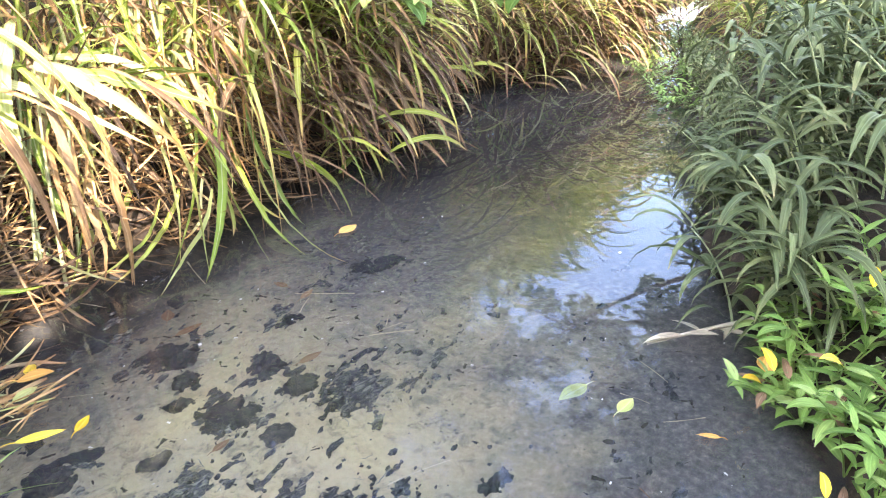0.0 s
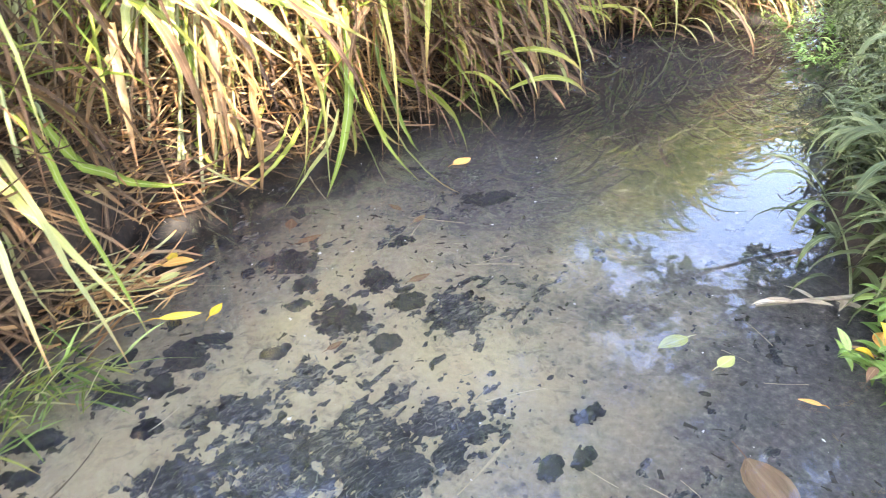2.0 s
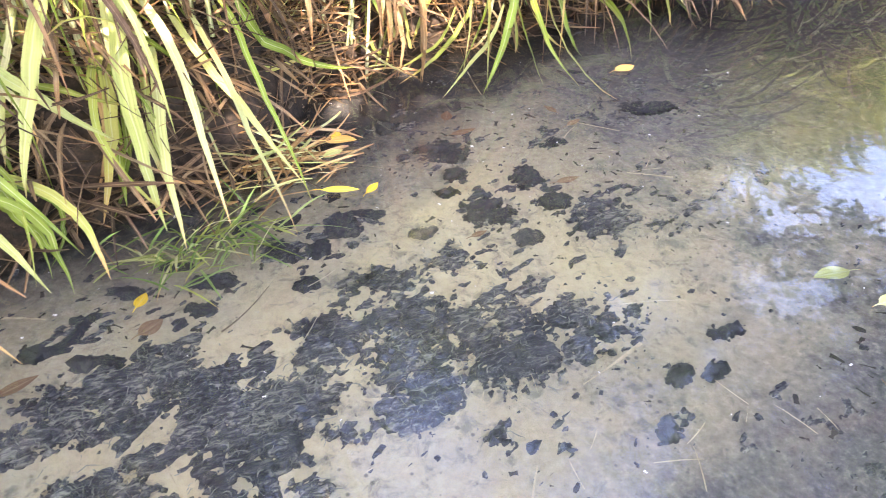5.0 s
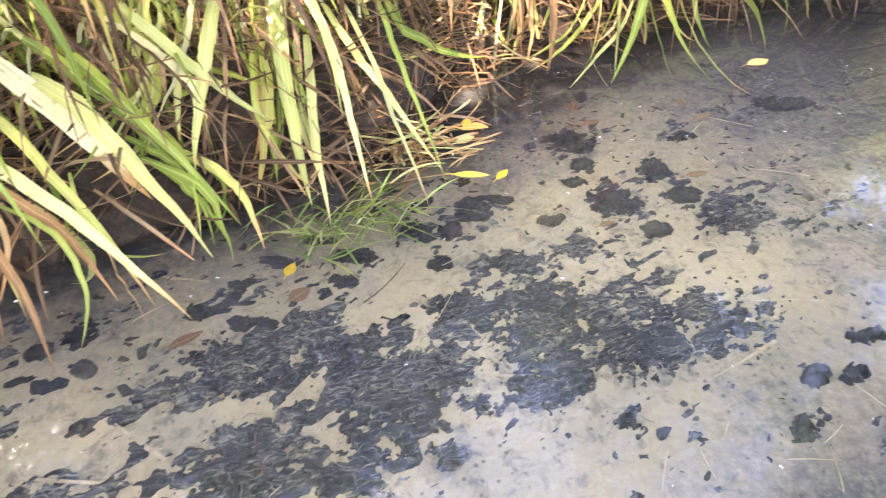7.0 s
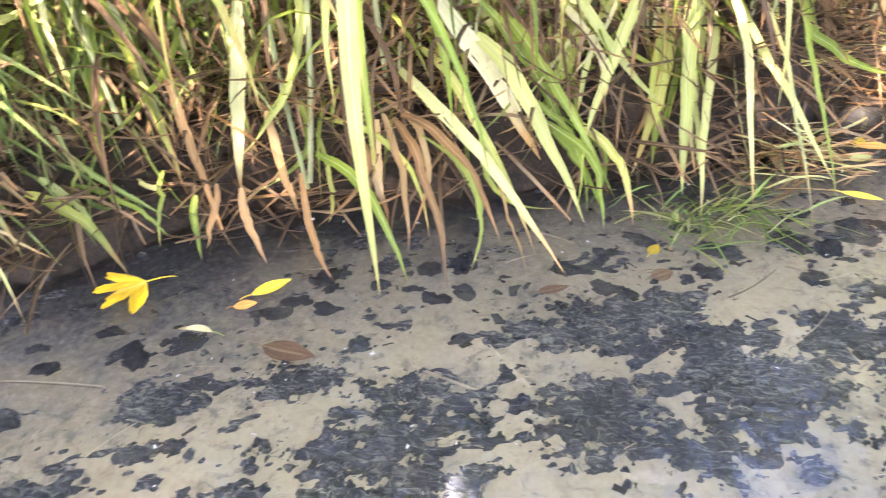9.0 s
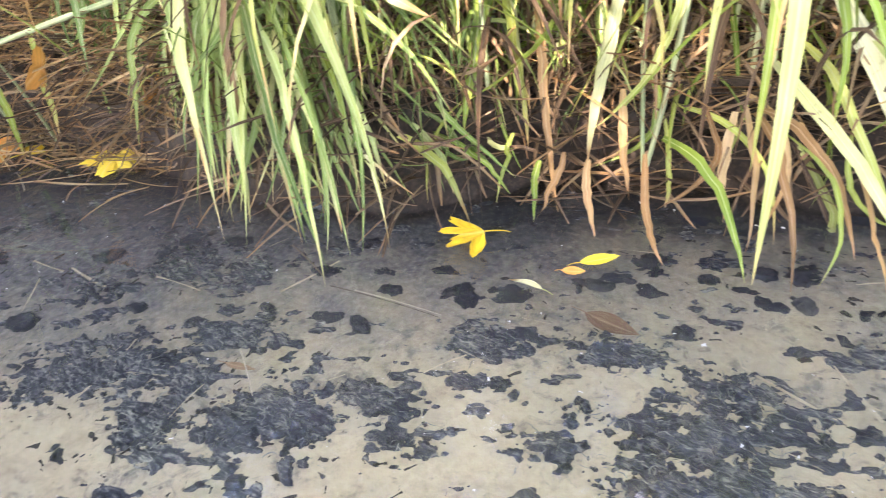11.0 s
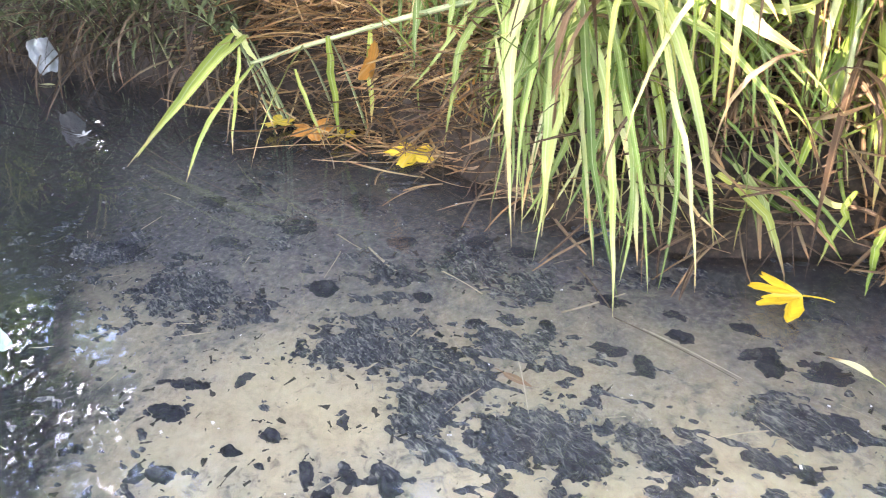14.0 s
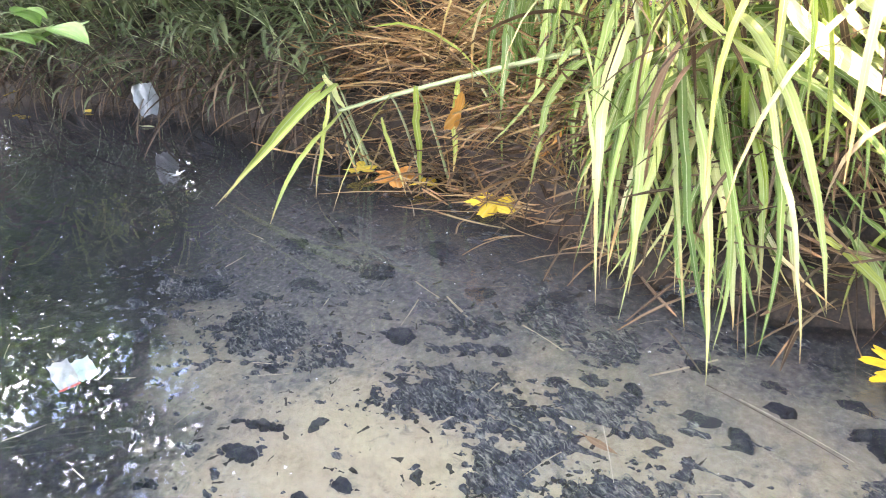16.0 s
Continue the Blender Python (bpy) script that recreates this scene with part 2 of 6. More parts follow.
def rough_material(name, stops, scale, rough=0.85, bump_size=0.01, detail_scale=40.0, spec=0.3):
    m, nt, bsdf, out = material(name)
    pos = nt.nodes.new("ShaderNodeNewGeometry").outputs["Position"]
    a = node(nt, "TexNoise", Scale=scale, Detail=5.0, Roughness=0.6)
    b = node(nt, "TexNoise", Scale=detail_scale, Detail=5.0, Roughness=0.65)
    rnd = nt.nodes.new("ShaderNodeObjectInfo").outputs["Random"]
    for nd in (a, b):
        nt.links.new(pos, nd.inputs["Vector"])
    f = maths(nt, 'ADD', maths(nt, 'MULTIPLY', a.outputs[0], 0.6), maths(nt, 'MULTIPLY', b.outputs[0], 0.5))
    f = maths(nt, 'ADD', f, maths(nt, 'MULTIPLY', maths(nt, 'SUBTRACT', rnd, 0.5), 0.2), True)
    nt.links.new(ramp(nt, f, stops), bsdf.inputs["Base Color"])
    bsdf.inputs["Roughness"].default_value = rough
    bsdf.inputs["Specular IOR Level"].default_value = spec
    bump = node(nt, "Bump", Strength=0.7, Distance=bump_size)
    nt.links.new(b.outputs[0], bump.inputs["Height"])
    nt.links.new(bump.outputs[0], bsdf.inputs["Normal"])
    return m


GREEN = [(0.0, (0.09, 0.155, 0.025)), (0.35, (0.19, 0.275, 0.04)), (0.7, (0.33, 0.39, 0.085)), (1.0, (0.5, 0.5, 0.17))]
leaf_green = leaf_material("grass_leaf", GREEN, (0.45, 0.30, 0.12), 0.86)
# pale blade colour, its top stops brightened for the sun's white sheen
PALE = [(0.0, (0.30, 0.36, 0.10)), (0.4, (0.46, 0.50, 0.19)), (0.8, (0.62, 0.62, 0.34)), (1.0, (0.7, 0.68, 0.46))]
leaf_pale = leaf_material("pale_grass_leaf", PALE, (0.5, 0.3, 0.12), 0.8, gloss=0.34)
leaf_pale_mass = leaf_material("pale_grass_leaf_mass", PALE, (0.5, 0.3, 0.12), 0.8, gloss=0.34, through=0.42, island=True)
COOL = [(0.0, (0.07, 0.12, 0.03)), (0.35, (0.14, 0.22, 0.05)), (0.7, (0.26, 0.345, 0.10)), (1.0, (0.43, 0.48, 0.22))]
leaf_cool = leaf_material("cool_grass_leaf", COOL, (0.42, 0.34, 0.14), 0.92)
leaf_cool_mass = leaf_material("cool_grass_leaf_mass", COOL, (0.42, 0.34, 0.14), 0.92, island=True)
leaf_green_mass = leaf_material("grass_leaf_mass", GREEN, (0.42, 0.29, 0.12), 0.86, through=0.42, island=True)
STRAW = [(0.0, (0.15, 0.08, 0.03)), (0.4, (0.32, 0.19, 0.08)), (0.75, (0.5, 0.34, 0.16)), (1.0, (0.62, 0.48, 0.27))]
leaf_dry = leaf_material("dry_leaf", STRAW, (0.30, 0.16, 0.07), 0.8, gloss=0.6, through=0.18, rib=(0.6, 0.45, 0.28))
leaf_straw_mass = leaf_material("straw_mass", STRAW, (0.30, 0.16, 0.07), 0.8, gloss=0.6, through=0.15, island=True, rib=(0.6, 0.45, 0.28))
# dead leaves coloured near black for the shade of the upstream bank
leaf_shaded_mass = leaf_material("shaded_leaf_mass", [(0.0, (0.018, 0.012, 0.008)), (0.4, (0.045, 0.03, 0.018)), (0.75, (0.10, 0.07, 0.042)), (1.0, (0.24, 0.18, 0.11))], (0.14, 0.08, 0.04), 0.8, gloss=0.6, through=0.1, island=True, rib=(0.3, 0.22, 0.13))
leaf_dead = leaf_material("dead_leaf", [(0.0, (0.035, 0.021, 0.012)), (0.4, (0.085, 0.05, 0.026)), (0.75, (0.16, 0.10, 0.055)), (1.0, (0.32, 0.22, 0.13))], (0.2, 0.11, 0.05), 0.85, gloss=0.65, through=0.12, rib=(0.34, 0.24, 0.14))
# brown dry leaves, darkened to stand for shade inside the grass
leaf_dry_shaded_mass = leaf_material("dry_leaf_shaded_mass", [(0.0, (0.035, 0.022, 0.013)), (0.4, (0.09, 0.056, 0.032)), (0.75, (0.19, 0.13, 0.075)), (1.0, (0.38, 0.29, 0.17))], (0.26, 0.15, 0.07), 0.8, gloss=0.6, through=0.12, island=True, rib=(0.55, 0.42, 0.25))
BLUE_GREEN = [(0.0, (0.038, 0.058, 0.022)), (0.5, (0.085, 0.115, 0.045)), (1.0, (0.18, 0.215, 0.10))]
leaf_lance = leaf_material("lance_leaf", BLUE_GREEN, (0.34, 0.29, 0.17), 1.02, gloss=0.5, through=0.2, vein=3.0, rib=(0.2, 0.27, 0.13))
leaf_lance_mass = leaf_material("lance_leaf_mass", BLUE_GREEN, (0.34, 0.29, 0.17), 1.02, gloss=0.5, through=0.2, vein=3.0, island=True, rib=(0.2, 0.27, 0.13))
leaf_fresh = leaf_material("fresh_leaf", [(0, (0.10, 0.20, 0.045)), (0.6, (0.19, 0.33, 0.08)), (1, (0.36, 0.46, 0.17))], (0.4, 0.4, 0.12), 1.2, gloss=0.4, vein=4.0, rib=(0.3, 0.48, 0.15))
leaf_yellow = leaf_material("yellow_leaf", [(0, (0.72, 0.42, 0.03)), (0.5, (0.85, 0.60, 0.04)), (1, (0.88, 0.68, 0.12))], (0.6, 0.32, 0.05), 1.05, gloss=0.5, through=0.25, vein=3.0, rib=(0.9, 0.75, 0.3))
leaf_orange = leaf_material("orange_leaf", [(0, (0.55, 0.22, 0.05)), (0.5, (0.66, 0.33, 0.08)), (1, (0.72, 0.45, 0.16))], (0.45, 0.2, 0.06), 1.0, gloss=0.6, through=0.15, vein=3.0, rib=(0.7, 0.5, 0.25))
leaf_sunk = leaf_material("sunk_leaf", [(0, (0.13, 0.07, 0.04)), (0.5, (0.20, 0.12, 0.07)), (1, (0.29, 0.19, 0.11))], (0.2, 0.1, 0.05), 1.0, gloss=0.7, through=0.1, vein=3.0, rib=(0.4, 0.3, 0.18))
leaf_tree = leaf_material("tree_leaf", [(0, (0.03, 0.075, 0.015)), (0.6, (0.07, 0.14, 0.025)), (1, (0.13, 0.2, 0.04))], (0.2, 0.2, 0.05), 1.3, island=True, through=0.4, vein=3.0, rib=(0.15, 0.2, 0.07))
culm_mat = leaf_material("grass_culm", [(0, (0.2, 0.26, 0.12)), (0.6, (0.36, 0.42, 0.22)), (1, (0.5, 0.5, 0.28))], (0.4, 0.3, 0.12), 1.2, vein=6.0, through=0.05)
bark = rough_material("bark", [(0.2, (0.05, 0.035, 0.022)), (0.7, (0.16, 0.12, 0.08))], 6.0, bump_size=0.02)
def make_algae_material():
    """Black slimy growth with short pale fibres lying along the current."""
    m, nt, bsdf, out = material("algae")
    pos = nt.nodes.new("ShaderNodeNewGeometry").outputs["Position"]
    turn = nt.nodes.new("ShaderNodeMapping")
    turn.inputs["Rotation"].default_value = (0, 0, -0.38)
    turn.inputs["Scale"].default_value = (38, 105, 60)
    nt.links.new(pos, turn.inputs["Vector"])
    fibre = node(nt, "TexNoise", Scale=1.0, Detail=4.0, Roughness=0.6, Distortion=0.9)
    nt.links.new(turn.outputs[0], fibre.inputs["Vector"])
    patch = node(nt, "TexNoise", Scale=9.0, Detail=4.0)
    nt.links.new(pos, patch.inputs["Vector"])
    f = maths(nt, 'ADD', fibre.outputs[0], maths(nt, 'MULTIPLY', maths(nt, 'SUBTRACT', patch.outputs[0], 0.5), 0.35))
    nt.links.new(ramp(nt, f, [(0.36, (0.010, 0.012, 0.020)), (0.48, (0.026, 0.030, 0.042)), (0.57, (0.075, 0.080, 0.085)), (0.70, (0.25, 0.25, 0.21))]), bsdf.inputs["Base Color"])
    bsdf.inputs["Roughness"].default_value = 0.7
    bump = node(nt, "Bump", Strength=0.8, Distance=0.01)
    nt.links.new(f, bump.inputs["Height"])
    nt.links.new(bump.outputs[0], bsdf.inputs["Normal"])
    return m


algae = make_algae_material()
stone_mat = rough_material("dark_stone", [(0.3, (0.010, 0.012, 0.018)), (0.6, (0.024, 0.027, 0.035)), (0.8, (0.08, 0.08, 0.075))], 18.0, rough=0.6, bump_size=0.006, detail_scale=90.0)


def make_ground_material():
    m, nt, bsdf, out = material("silt_and_soil")
    pos = nt.nodes.new("ShaderNodeNewGeometry").outputs["Position"]
    sep = nt.nodes.new("ShaderNodeSeparateXYZ")
    nt.links.new(pos, sep.inputs[0])
    big = node(nt, "TexNoise", Scale=2.3, Detail=6.0, Roughness=0.62)
    grain = node(nt, "TexNoise", Scale=55.0, Detail=6.0, Roughness=0.7)
    speck = node(nt, "TexVoronoi", Scale=38.0)
    mottle = node(nt, "TexNoise", Scale=9.0, Detail=6.0, Roughness=0.66, Distortion=0.4)
    for nd in (big, grain, speck, mottle):
        nt.links.new(pos, nd.inputs["Vector"])
    silt = ramp(nt, maths(nt, 'ADD', maths(nt, 'ADD', maths(nt, 'MULTIPLY', big.outputs[0], 0.3), maths(nt, 'MULTIPLY', mottle.outputs[0], 0.45)), maths(nt, 'MULTIPLY', grain.outputs[0], 0.3)),
                [(0.32, (0.15, 0.128, 0.09)), (0.41, (0.30, 0.255, 0.17)), (0.52, (0.415, 0.358, 0.235)), (0.70, (0.50, 0.45, 0.31))])
    dots = maths(nt, 'MULTIPLY', maths(nt, 'SUBTRACT', 0.24, maths(nt, 'ADD', speck.outputs["Distance"], maths(nt, 'MULTIPLY', maths(nt, 'SUBTRACT', 0.62, big.outputs[0]), 0.9))), 9.0, True)
    silt = mixed(nt, maths(nt, 'MULTIPLY', dots, 0.75), silt, (0.045, 0.042, 0.038))
    scum = node(nt, "TexNoise", Scale=24.0, Detail=8.0, Roughness=0.7, Distortion=0.6)
    nt.links.new(pos, scum.inputs["Vector"])
    film = maths(nt, 'ADD', scum.outputs[0], maths(nt, 'MULTIPLY', maths(nt, 'SUBTRACT', big.outputs[0], 0.5), 0.5))
    film = maths(nt, 'MULTIPLY', maths(nt, 'SUBTRACT', film, 0.53), 8.0, True)
    silt = mixed(nt, maths(nt, 'MULTIPLY', film, 0.62), silt, (0.09, 0.088, 0.08))
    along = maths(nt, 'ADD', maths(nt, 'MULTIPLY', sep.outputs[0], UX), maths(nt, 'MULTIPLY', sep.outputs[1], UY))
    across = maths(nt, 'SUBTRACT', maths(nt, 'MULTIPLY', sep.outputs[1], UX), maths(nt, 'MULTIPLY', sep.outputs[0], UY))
    # the bed greys by position: both ends, grass side and right side
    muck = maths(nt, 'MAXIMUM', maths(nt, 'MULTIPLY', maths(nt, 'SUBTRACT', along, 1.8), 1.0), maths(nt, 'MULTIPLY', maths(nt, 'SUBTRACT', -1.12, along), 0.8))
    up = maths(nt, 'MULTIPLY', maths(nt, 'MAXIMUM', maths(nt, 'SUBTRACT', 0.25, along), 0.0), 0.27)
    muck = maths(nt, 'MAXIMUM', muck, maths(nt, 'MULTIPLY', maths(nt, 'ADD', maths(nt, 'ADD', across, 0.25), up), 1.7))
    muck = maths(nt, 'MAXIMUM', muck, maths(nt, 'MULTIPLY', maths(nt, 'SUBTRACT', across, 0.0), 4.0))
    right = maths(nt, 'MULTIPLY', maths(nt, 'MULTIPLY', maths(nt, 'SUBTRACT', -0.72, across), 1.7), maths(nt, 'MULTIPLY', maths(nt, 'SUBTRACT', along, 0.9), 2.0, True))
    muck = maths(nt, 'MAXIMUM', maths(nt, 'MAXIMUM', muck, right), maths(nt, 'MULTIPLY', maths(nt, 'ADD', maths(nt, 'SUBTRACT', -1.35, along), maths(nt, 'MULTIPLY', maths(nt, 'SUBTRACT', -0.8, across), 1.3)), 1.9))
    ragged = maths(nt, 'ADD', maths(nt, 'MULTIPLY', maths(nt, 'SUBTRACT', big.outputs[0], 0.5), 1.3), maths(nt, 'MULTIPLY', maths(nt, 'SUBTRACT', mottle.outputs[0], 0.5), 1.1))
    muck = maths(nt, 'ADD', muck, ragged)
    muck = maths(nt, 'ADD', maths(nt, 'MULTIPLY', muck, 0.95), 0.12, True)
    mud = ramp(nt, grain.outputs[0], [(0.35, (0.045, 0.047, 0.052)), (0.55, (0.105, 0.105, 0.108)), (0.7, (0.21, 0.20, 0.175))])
    # near-black bed colour towards both ends, the upstream right and the grass bank
    dark_bed = ramp(nt, grain.outputs[0], [(0.35, (0.006, 0.007, 0.008)), (0.55, (0.015, 0.016, 0.017)), (0.7, (0.05, 0.048, 0.042))])
    # mask set by position alone; the bed keeps its depth
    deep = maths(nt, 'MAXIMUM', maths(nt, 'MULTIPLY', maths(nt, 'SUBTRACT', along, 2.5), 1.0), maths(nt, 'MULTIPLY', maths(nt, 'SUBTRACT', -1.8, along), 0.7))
    upstream_right = maths(nt, 'MULTIPLY', maths(nt, 'ADD', maths(nt, 'SUBTRACT', -1.35, along), maths(nt, 'MULTIPLY', maths(nt, 'SUBTRACT', -0.8, across), 1.3)), 1.9)
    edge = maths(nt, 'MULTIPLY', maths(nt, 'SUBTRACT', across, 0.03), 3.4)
    deep = maths(nt, 'MAXIMUM', deep, maths(nt, 'MAXIMUM', upstream_right, edge))
    mud = mixed(nt, maths(nt, 'MULTIPLY', deep, 1.0, True), mud, dark_bed)
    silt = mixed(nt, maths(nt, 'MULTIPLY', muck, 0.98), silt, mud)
    # dark soil, made darker still for the unlit gaps of the bank
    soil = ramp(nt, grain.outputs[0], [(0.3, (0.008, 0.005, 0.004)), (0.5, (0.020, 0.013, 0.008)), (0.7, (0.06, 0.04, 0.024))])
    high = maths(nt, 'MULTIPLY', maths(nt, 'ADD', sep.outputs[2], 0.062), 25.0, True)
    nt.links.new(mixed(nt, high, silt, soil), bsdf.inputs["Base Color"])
    bsdf.inputs["Roughness"].default_value = 0.9
    bump = node(nt, "Bump", Strength=0.6, Distance=0.008)
    nt.links.new(grain.outputs[0], bump.inputs["Height"])
    nt.links.new(bump.outputs[0], bsdf.inputs["Normal"])
    return m


def make_water_material():
    m, nt, bsdf, out = material("stream_water")
    bsdf.inputs["Base Color"].default_value = (0.93, 0.96, 0.95, 1)
    bsdf.inputs["Transmission Weight"].default_value = 1.0
    bsdf.inputs["IOR"].default_value = 1.44
    bsdf.inputs["Roughness"].default_value = 0.0
    pos = nt.nodes.new("ShaderNodeNewGeometry").outputs["Position"]
    a = node(nt, "TexNoise", Scale=2.6, Detail=0.5)
    b = node(nt, "TexNoise", Scale=15.0, Detail=1.0)
    for nd in (a, b):
        nt.links.new(pos, nd.inputs["Vector"])
    h = maths(nt, 'ADD', a.outputs[0], maths(nt, 'MULTIPLY', b.outputs[0], 0.10))
    bump = node(nt, "Bump", Strength=1.0, Distance=0.0002)
    nt.links.new(h, bump.inputs["Height"])
    nt.links.new(bump.outputs[0], bsdf.inputs["Normal"])
    # faint grey-blue diffuse share painted in for murk and the sky's veil
    film = node(nt, "BsdfDiffuse", Color=(0.26, 0.30, 0.38, 1))
    mix = node(nt, "MixShader", Fac=0.022)
    nt.links.new(bsdf.outputs[0], mix.inputs[1])
    nt.links.new(film.outputs[0], mix.inputs[2])
    nt.links.new(mix.outputs[0], out.inputs[0])
    return m


# ---- ground and water ----
def spread(lo, hi, step, far, grow=1.35):
    mid = np.arange(lo, hi + step / 2, step)
    out, d = [], step
    while sum(out) < far:
        d *= grow
        out.append(d)
    tail = np.cumsum(out)
    return np.concatenate([lo - tail[::-1], mid, hi + tail])


def make_ground():
    ss, nn = spread(-7, 9, 0.06, 160), spread(-3.2, 2.4, 0.045, 160)
    s, n = np.meshgrid(ss, nn, indexing="ij")
    z = ground_z(s, n)
    verts = np.stack([s * UX - n * UY, s * UY + n * UX, z], -1)
    i, j = np.meshgrid(np.arange(len(ss) - 1), np.arange(len(nn) - 1), indexing="ij")
    m = len(nn)
    q = (i * m + j).ravel()[:, None] + [0, m, m + 1, 1]
    b = Build().add(verts, q, np.stack([s, n], -1))
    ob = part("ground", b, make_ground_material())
    tagged(ob, "pale silt stream bed between dark soil banks", "ground", kind="structure")


def make_water():
    ss, nn = np.linspace(-40, 40, 41), np.linspace(-12, 8, 21)
    s, n = np.meshgrid(ss, nn, indexing="ij")
    verts = np.stack([s * UX - n * UY, s * UY + n * UX, 0 * s], -1)
    i, j = np.meshgrid(np.arange(40), np.arange(20), indexing="ij")
    q = (i * 21 + j).ravel()[:, None] + [0, 21, 22, 1]
    ob = part("water", Build().add(verts, q, np.stack([s, n], -1)), make_water_material())
    ob.visible_shadow = False
    tagged(ob, "clear shallow stream water with faint ripples over silt", "water", kind="structure")


make_ground()
make_water()
rng = np.random.default_rng(11)


# ---- stream bed: algae mats and dark stones ----
def make_mat(s0, n0, rs, rn, turn, seed, lift=0.02, small=False):
    """A ragged dark mat: a low relief kept where a noisy mask says there is growth."""
    step = min(0.0042, min(rs, rn) / 8)
    m = 1.7
    a, b = np.arange(-rs * m, rs * m, step), np.arange(-rn * m, rn * m, step)
    x, y = np.meshgrid(a, b, indexing="ij")
    e = (x / rs) ** 2 + (y / rn) ** 2
    s, n = s0 + x * math.cos(turn) - y * math.sin(turn), n0 + x * math.sin(turn) + y * math.cos(turn)
    lumps = (fbm(s * 7 + seed, n * 10 + seed, 3) - 0.5) * 1.8 + (fbm(s * 30 + seed, n * 44 - seed, 3) - 0.5) * 3.4 + (vnoise(s * 95 + seed, n * 130 - seed) - 0.5) * 1.3 + (vnoise(s * 190 - seed, n * 210 + seed) - 0.5) * 0.7
    mask = 0.95 - e * 1.2 + 0.55 * lumps if small else 0.72 - e * 0.85 + 1.0 * lumps
    h = np.clip(mask * 1.6, -0.6, 1) * lift * (0.4 + fbm((x + seed) * 30, (y + seed) * 30, 3))
    z = ground_z(s, n) + h
    verts = np.stack([s * UX - n * UY, s * UY + n * UX, z], -1)
    i, j = np.meshgrid(np.arange(len(a) - 1), np.arange(len(b) - 1), indexing="ij")
    keep = np.maximum(np.maximum(mask[:-1, :-1], mask[1:, 1:]), np.maximum(mask[1:, :-1], mask[:-1, 1:])) > -0.05
    q = (i * len(b) + j)[keep][:, None] + [0, len(b), len(b) + 1, 1]
    if small:
        ob = part("stone", Build().add(verts, q, np.stack([x, y], -1)), stone_mat)
        tagged(ob, "dark algae-covered stone lying on the silt bed", "stone", "dark stones on the bed")
    else:
        ob = part("algae_mat", Build().add(verts, q, np.stack([x, y], -1)), algae)
        tagged(ob, "ragged black algae mat on the pale stream bed", "algae", "algae mats on the bed")


# s, n, half length, half breadth, turn of each mat
MATS_A = [
    (2.007, -0.516, 0.087, 0.064, -0.158), (1.657, -0.739, 0.123, 0.089, -0.242), (1.591, -0.361, 0.057, 0.048, -0.303), (1.46, -0.714, 0.09, 0.068, -0.327),
    (1.453, -0.575, 0.118, 0.078, -0.521), (1.406, -0.32, 0.095, 0.038, -0.633), (1.39, -0.46, 0.096, 0.07, -0.538), (1.3, -0.8, 0.035, 0.028, -0.288),
    (1.293, -0.551, 0.072, 0.061, -0.416), (1.231, -0.656, 0.084, 0.057, -0.552), (1.208, -0.393, 0.071, 0.056, 0.937), (1.08, -0.613, 0.033, 0.019, -0.622),
    (1.07, -0.474, 0.093, 0.083, -0.76), (0.982, -0.674, 0.036, 0.024, -0.632), (0.959, -0.411, 0.093, 0.083, -1.536), (0.942, -0.546, 0.081, 0.071, -0.852),
    (0.889, -0.268, 0.104, 0.067, -0.759), (0.849, -0.599, 0.077, 0.063, -0.831), (0.752, -0.261, 0.117, 0.056, -0.701), (0.739, -0.43, 0.04, 0.031, -1.022),
]
MATS_B = [
    (0.663, -0.479, 0.062, 0.042, -0.841), (0.652, -0.243, 0.103, 0.04, -0.678), (0.442, -0.43, 0.043, 0.033, 0.207), (0.397, -0.546, 0.059, 0.03, 0.017),
    (0.293, -0.344, 0.118, 0.063, -0.031), (0.28, -0.449, 0.079, 0.047, -0.007), (0.28, -0.536, 0.06, 0.035, 0.006), (0.163, -0.457, 0.085, 0.05, -0.042),
    (0.139, -0.542, 0.096, 0.038, -0.037), (0.112, -0.23, 0.123, 0.037, -0.066), (0.051, -0.252, 0.073, 0.046, -0.111), (0.021, -0.403, 0.051, 0.035, -0.124),
    (-0.038, -0.506, 0.059, 0.039, -0.134), (-0.179, -0.358, 0.065, 0.027, -0.086), (-0.19, -0.246, 0.083, 0.043, -0.135), (-0.311, -0.531, 0.06, 0.026, -0.102),
    (-0.395, -0.428, 0.083, 0.038, -0.13), (-0.52, -0.599, 0.044, 0.012, -1.148), (-0.529, -0.503, 0.056, 0.046, 0.342), (-0.581, -0.439, 0.082, 0.066, 0.304),
]
